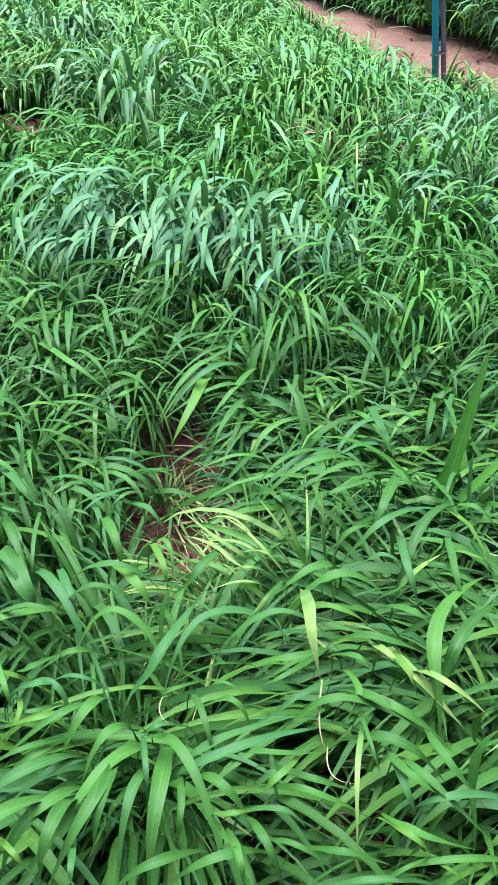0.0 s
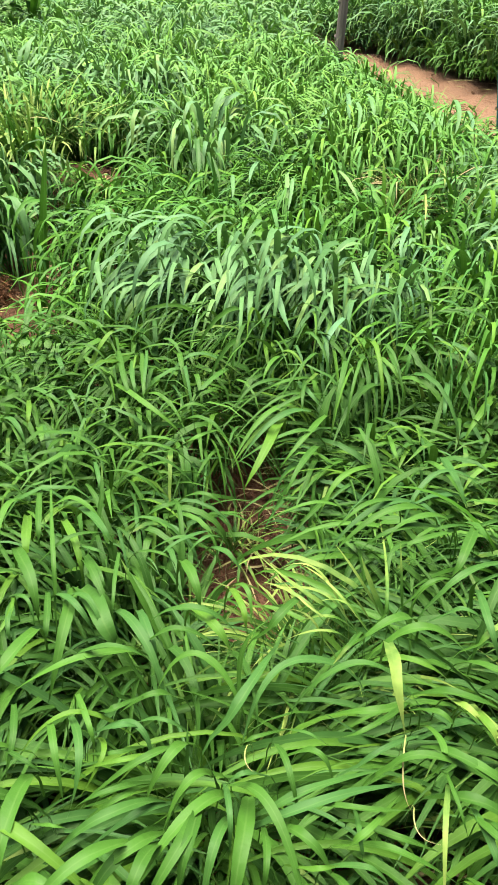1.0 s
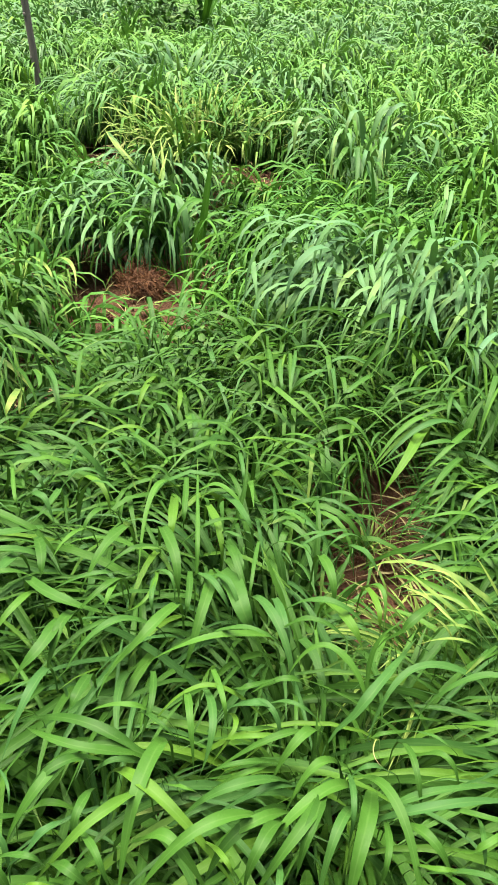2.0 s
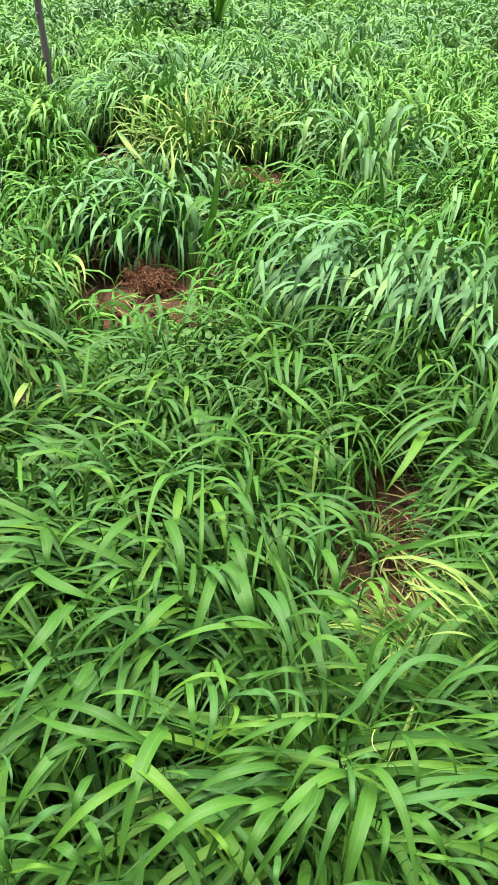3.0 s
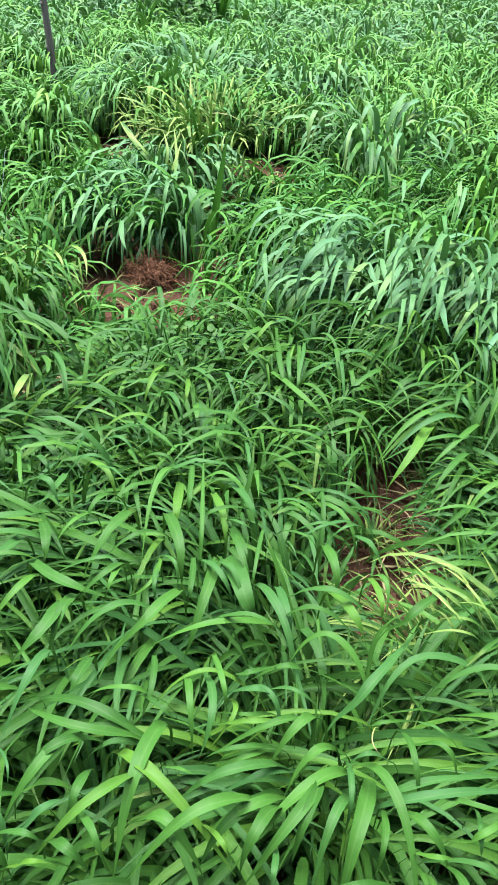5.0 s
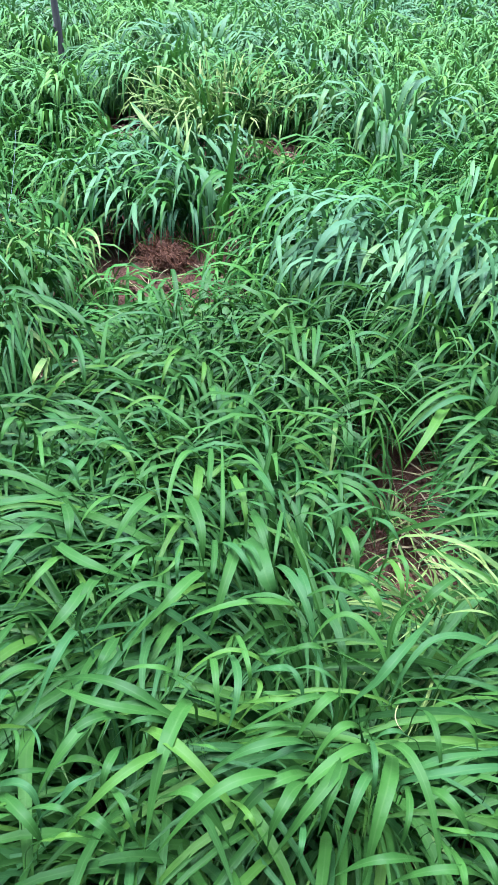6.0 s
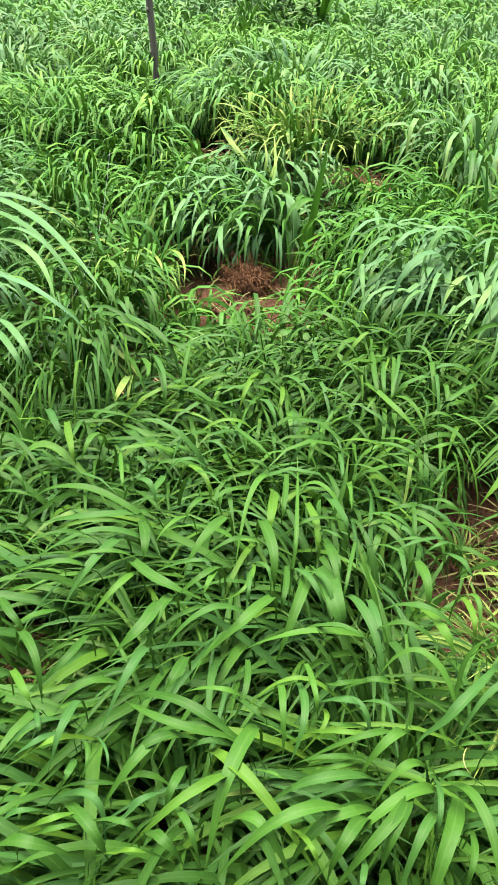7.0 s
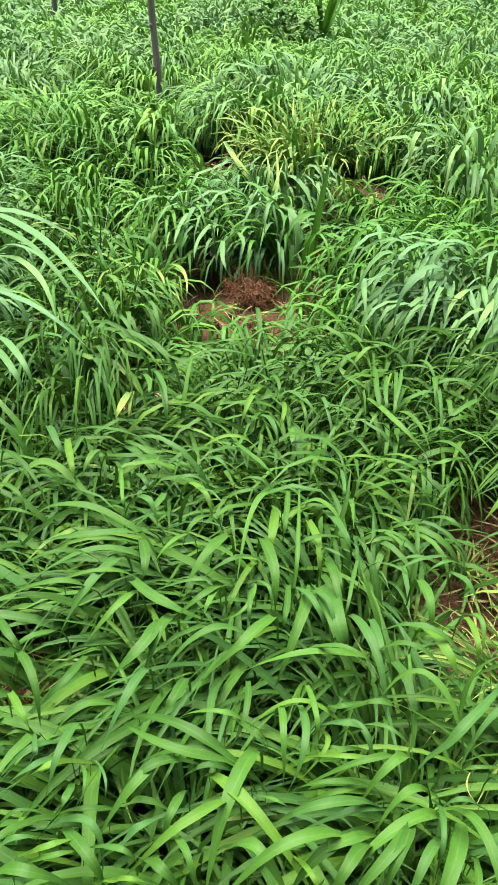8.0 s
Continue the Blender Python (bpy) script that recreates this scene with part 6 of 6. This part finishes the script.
blade((-1.478, 3.620, 0.386), (-1.487, 3.479, 0.466), (-1.425, 3.213, 0.506), 0.011, 0.44)
blade((-1.619, 3.276, 0.382), (-1.611, 3.172, 0.462), (-1.575, 3.020, 0.502), 0.013, 0.40)
blade((-1.770, 3.679, 0.375), (-1.741, 3.662, 0.455), (-1.805, 3.718, 0.495), 0.014, 0.40)
blade((-2.331, 3.798, 0.352), (-2.332, 3.731, 0.432), (-2.310, 3.692, 0.472), 0.018, 0.38)
blade((-2.246, 3.692, 0.365), (-2.193, 3.625, 0.445), (-2.186, 3.550, 0.485), 0.017, 0.36)


# ---- stakes ----
def stake(name, x, y, height, radius, lean, way, label):
    """A rough, slightly crooked wooden stake with knots."""
    bm = bmesh.new()
    rings = []
    for i in range(15):
        t = i / 14
        off = Vector((0.012 * math.sin(3.1 * t + x), 0.012 * math.cos(4.3 * t + y), 0))
        ring = []
        for j in range(10):
            a = 2 * math.pi * j / 10
            rad = radius * (1.06 - 0.18 * t) * (1 + 0.14 * noise.noise(Vector((math.cos(a) * 1.5, math.sin(a) * 1.5, t * 9 + x))))
            ring.append(bm.verts.new(off + Vector((rad * math.cos(a), rad * math.sin(a), -0.05 + (height + 0.05) * t))))
        rings.append(ring)
    for lo, hi in zip(rings, rings[1:]):
        for j in range(10):
            bm.faces.new((lo[j], lo[(j + 1) % 10], hi[(j + 1) % 10], hi[j]))
    bm.faces.new(rings[-1])
    bm.faces.new(list(reversed(rings[0])))
    thing = new(name)
    thing.matrix_basis = Matrix.Translation((x, y, 0)) @ Matrix.Rotation(radians(way), 4, "Z") @ Matrix.Rotation(radians(lean), 4, "Y")
    tagged(thing, label, "stake")
    part("shaft", bm, WOOD, thing)
    for k in range(3):
        bm = bmesh.new()
        bmesh.ops.create_icosphere(bm, subdivisions=2, radius=radius * 0.42)
        a, h = 3.4 + 0.5 * k, 0.5 + 0.27 * k
        for v in bm.verts:
            v.co = Vector((v.co.x * 1.1, v.co.y, v.co.z * 1.5)) * (1 + 0.25 * noise.noise(v.co * 60))
            v.co += Vector((math.cos(a) * radius * 0.92, math.sin(a) * radius * 0.92, h))
        part("knot", bm, WOOD, thing)
    return thing


stake("wooden_stake", -3.50, 5.37, 2.0, 0.024, -4, 0, "weathered grey wooden stake with knots standing in the grass")
stake("wooden_stake", -0.5, 7.65, 2.0, 0.037, 0, 0, "weathered brown wooden stake beside the bare soil strip")
stake("wooden_stake", -6.9, 8.6, 2.0, 0.03, 0, 0, "weathered grey wooden stake far off in the grass")


def pipe_marker(x, y):
    """A blue plastic pipe tied to a grey stake at the edge of the soil strip."""
    thing = stake("pipe_marker", x, y, 1.15, 0.016, -10, 0, "bright blue plastic pipe standing beside a grey wooden stake")
    bm = bmesh.new()
    sides, r1, r0, h0, h1 = 14, 0.021, 0.0175, 0.30, 2.0
    rings = []
    for r, h in ((r1, h0), (r1, h1), (r0, h1), (r0, h0)):
        rings.append([bm.verts.new((-0.043 + 0.006 * h + r * math.cos(2 * math.pi * j / sides), -0.012 + r * math.sin(2 * math.pi * j / sides), h)) for j in range(sides)])
    for lo, hi in zip(rings, rings[1:] + rings[:1]):
        for j in range(sides):
            f = bm.faces.new((lo[j], lo[(j + 1) % sides], hi[(j + 1) % sides], hi[j]))
            f.smooth = True
    part("pipe", bm, BLUE, thing, "bright blue plastic pipe")
    for h in (0.45, 0.95):
        bm = bmesh.new()
        bmesh.ops.create_cone(bm, cap_ends=False, segments=16, radius1=0.05, radius2=0.05, depth=0.012)
        for v in bm.verts:
            v.co = Vector((v.co.x * 1.05 - 0.02, v.co.y * 0.62 - 0.005, v.co.z + h + 0.1 * v.co.x))
        part("tie", bm, STRAW, thing)


pipe_marker(0.76, 5.62)


# ---- single plants ----
def one_leaf(x, y, z, az, el, length, width, droop, bend=0.0, twist=0.0, fold=0.3, age=0.0, segments=10):
    q = {k: np.array([float(v)]) for k, v in dict(x=x, y=y, z=z, az=radians(az), el=radians(el), L=length, W=width, droop=radians(droop), bend=radians(bend), twist=radians(twist), fold=fold, age=age).items()}
    return ribbon(q, segments, 2)


def shoot(x, y, label, leaves, height=0.12, material=None):
    """An upright broad-bladed shoot: a short sheathed stem and single blades."""
    thing = new("grass_shoot")
    thing.location = (x, y, 0)
    tagged(thing, label, "grass shoot")
    bm = bmesh.new()
    bmesh.ops.create_cone(bm, cap_ends=True, segments=10, radius1=0.014, radius2=0.009, depth=height + 0.06)
    for v in bm.verts:
        v.co.z += height / 2
    part("stem", bm, material or LEAF_DARK, thing)
    for az, el, length, width, droop in leaves:
        me = mesh("blade", *one_leaf(0.006 * math.cos(radians(az)), 0.006 * math.sin(radians(az)), height * 0.7, az, el, length, width, droop, rng.uniform(-12, 12), rng.uniform(-25, 25), 0.5), material=material or LEAF_DARK)
        place(new("blade", me), thing)


shoot(0.335, 1.48, "upright dark green broad-bladed grass shoot among the tussocks", [(62, 74, 0.44, 0.038, 4), (170, 68, 0.42, 0.020, 95), (20, 56, 0.40, 0.026, 25), (215, 45, 0.32, 0.024, 70), (330, 66, 0.36, 0.024, 110)], 0.3)
shoot(-1.35, 2.96, "single tall dark green blade standing over the grass", [(75, 81, 0.64, 0.046, 4), (200, 60, 0.3, 0.024, 80)], 0.10)
shoot(0.86, 4.25, "upright dark green broad-bladed grass shoot near the soil strip", [(80, 80, 0.55, 0.06, 20), (140, 66, 0.55, 0.045, 40), (20, 60, 0.5, 0.05, 60), (260, 55, 0.4, 0.04, 80)], 0.36)
shoot(-4.72, 5.7, "dark broad-bladed grass shoot in the far grass", [(100, 78, 0.5, 0.05, 15), (180, 68, 0.5, 0.05, 35), (20, 60, 0.4, 0.04, 50)], 0.25)
for sx, sy, n in ((-3.75, 9.05, 9), (-3.4, 11.4, 7), (0.1, 10.9, 8), (1.0, 10.5, 8), (1.8, 10.0, 8)):
    shoot(sx, sy, "tall upright clump shoot of cane-like grass in the distance", [(rng.uniform(0, 360), rng.uniform(68, 86), rng.uniform(0.6, 0.95), 0.045, rng.uniform(10, 60)) for _ in range(n)], 0.3)


def weed_leaf():
    """A small oval leaf, pointed, folded along its midrib."""
    v, f, u, a = one_leaf(0, 0, 2, 0, 25, 0.05, 0.032, 55, 0, 0, 0.25, 0.05, 5)
    return mesh("leaf", v - np.array([0, 0, 2]), f, u, a, WEED)


WEED_LEAF = weed_leaf()


def weed(x, y, height, count, size=1.0):
    """A leafy weed: thin branching stem with pairs of small oval leaves."""
    thing = new("leafy_weed")
    thing.location = (x, y, 0)
    tagged(thing, "low leafy weed with small rounded green leaves", "weed", "leafy weeds in the grass")
    bm = bmesh.new()
    tops = []
    for k in range(4):
        a = 2 * math.pi * k / 4 + x
        tip = Vector((0.12 * math.cos(a) * size, 0.12 * math.sin(a) * size, height * (0.85 + 0.1 * (k % 2))))
        tops.append(tip)
        turn = tip.to_track_quat("Z", "Y").to_matrix().to_4x4()
        bmesh.ops.create_cone(bm, cap_ends=False, segments=6, radius1=0.004, radius2=0.002, depth=tip.length, matrix=turn @ Matrix.Translation((0, 0, tip.length / 2)))
    part("stem", bm, WEED, thing)
    for i in range(count):
        tip = tops[i % 4] * (0.55 + 0.47 * rng.uniform())
        leaf = place(new("leaf", WEED_LEAF), thing)
        leaf.location = tip + Vector((rng.normal(0, 0.012), rng.normal(0, 0.012), 0))
        leaf.rotation_euler = (rng.normal(0, 0.2), rng.normal(0, 0.3), rng.uniform(0, 6.28))
        k = size * rng.uniform(0.6, 1.25)
        leaf.scale = (k, k, k)


weed(-1.00, 2.00, 0.42, 44, 0.7)
weed(-1.16, 1.90, 0.36, 26, 0.5)
weed(-2.55, 2.66, 0.46, 70, 0.75)
weed(-2.36, 2.56, 0.46, 70, 0.75)
weed(-2.15, 2.62, 0.44, 50, 0.65)
weed(-4.45, 9.1, 0.75, 70, 2.4)
weed(-2.6, 7.6, 0.5, 40, 1.6)
weed(-3.95, 8.9, 0.6, 70, 2.0)


# ---- dug-up clod of roots and soil ----
def root_clod(x, y):
    thing = new("root_clod")
    thing.location = (x, y, float(rise_of(x, y)) - 0.02)
    tagged(thing, "dry reddish clump of dug-up roots and soil", "root clump")
    bm = bmesh.new()
    bmesh.ops.create_icosphere(bm, subdivisions=5, radius=1.0)
    for v in bm.verts:
        n = v.co.normalized()
        k = 1 + 0.28 * noise.noise(n * 2.1) + 0.2 * noise.noise(n * 6) + 0.16 * noise.noise(n * 15) + 0.08 * noise.noise(n * 34)
        v.co = Vector((n.x * 0.084 * k, n.y * 0.070 * k, 0.035 + n.z * 0.092 * k))
    for f in bm.faces:
        f.smooth = True
    part("earth", bm, CLOD, thing)
    bm = bmesh.new()
    for i in range(620):
        a, h = rng.uniform(0, 6.28), rng.uniform(0.0, 1.0)
        p = Vector((0.086 * math.cos(a) * math.sqrt(1 - h * h * 0.9), 0.072 * math.sin(a) * math.sqrt(1 - h * h * 0.9), 0.035 + 0.094 * h))
        d = Vector((rng.normal(), rng.normal(), rng.normal() * 0.6)).normalized()
        prev = None
        for j in range(7):
            r = 0.0020 * (1 - j / 8)
            ring = [bm.verts.new(p + Vector((r * math.cos(t), r * math.sin(t), r * math.sin(t + 1)))) for t in (0, 2.1, 4.2)]
            if prev:
                for m in range(3):
                    bm.faces.new((prev[m], prev[(m + 1) % 3], ring[(m + 1) % 3], ring[m]))
            prev = ring
            d = (d + Vector((rng.normal(), rng.normal(), rng.normal() - 0.25)) * 0.45).normalized()
            p = p + d * 0.016
            p.z = max(p.z, 0.01)
    tagged(part("root_mat", bm, ROOTS, thing, "matted reddish dry roots"), kind="stuff")


root_clod(-1.59, 2.95)


def lumps():
    """Crumbs of earth on the open soil."""
    bm = bmesh.new()
    for bx, by, hw, hl, turn in BARE:
        n = int(min(260, 110 + hw * hl * 2500))
        for _ in range(n):
            a, r = rng.uniform(0, 6.28), math.sqrt(rng.uniform(0, 1.1))
            lx, ly = hw * r * math.cos(a), hl * r * math.sin(a)
            c, s = math.cos(radians(turn)), math.sin(radians(turn))
            size = 0.003 + 0.019 * rng.uniform() ** (5 if hl > 1 else 3) * (1.3 if hl > 1 else 1.0)
            m = Matrix.Translation((bx + lx * c - ly * s, by + lx * s + ly * c, size * 0.3 + float(rise_of(bx + lx * c - ly * s, by + lx * s + ly * c)))) @ Euler((rng.uniform(0, 3), rng.uniform(0, 3), 0)).to_matrix().to_4x4() @ Matrix.Diagonal((size, size * rng.uniform(0.6, 1), size * rng.uniform(0.5, 0.9), 1))
            bmesh.ops.create_icosphere(bm, subdivisions=1, radius=1.0, matrix=m)
    me = bpy.data.meshes.new("soil_crumbs")
    bm.to_mesh(me)
    bm.free()
    me.materials.append(SOIL)
    tagged(new("soil_crumbs", me), "loose reddish crumbs of earth on bare soil", "soil", kind="stuff")


def litter():
    """Dry leaf strips that lie on the open soil."""
    pieces = []
    for bx, by, hw, hl, turn in BARE:
        n = int(26 + min(150, hw * hl * 70))
        a, r = spread(0, 6.28, n), np.sqrt(spread(0, 1.2, n))
        pieces.append(ribbon(dict(x=bx + hw * r * np.cos(a), y=by + hl * r * np.sin(a), z=spread(0.02, 0.05, n) + rise_of(bx + hw * r * np.cos(a), by + hl * r * np.sin(a)), az=spread(0, 6.28, n), el=spread(-0.05, 0.25, n), L=spread(0.06, 0.24, n), W=spread(0.003, 0.009, n),
                                  droop=spread(0.0, 0.6, n), bend=rng.normal(0, 0.8, n), twist=rng.normal(0, 2, n), fold=spread(0, 0.5, n), age=spread(0.75, 1.0, n)), 6, 2))
    tagged(new("leaf_litter", mesh("leaf_litter", *merge(*pieces), material=LEAF)), "dry straw-coloured leaf strips lying on soil", "leaf litter", kind="stuff")


lumps()
litter()


def straw_bundle(x, y):
    thing = new("straw_bundle")
    thing.location = (x, y, 0)
    tagged(thing, "few dry pale cut stalks lying on bare soil", "straw")
    for i in range(9):
        me = mesh("stalk", *one_leaf(0, 0.03 * i - 0.1, 0.05 + 0.01 * (i % 3), 215 + 8 * (i % 4), 12, 0.35, 0.02, 25, rng.uniform(-15, 15), 20, 0.6, 1.0), material=LEAF)
        place(new("stalk", me), thing)


straw_bundle(0.62, 7.55)


def cord():
    """A thin pale cord slung through the grass."""
    cu = bpy.data.curves.new("cord", "CURVE")
    cu.dimensions, cu.bevel_depth, cu.bevel_resolution = "3D", 0.0007, 2
    sp = cu.splines.new("POLY")
    sp.points.add(24)
    for i, p in enumerate(sp.points):
        t = i / 24
        p.co = (-2.56 + 0.92 * t + 0.06 * math.sin(3 * t), 3.36 - 1.8 * t, 0.40 - 0.08 * math.sin(math.pi * t) - 0.06 * t, 1)
    cu.materials.append(CORD)
    tagged(new("cord", cu), "thin pale bluish cord slung through the grass", "cord")


cord()
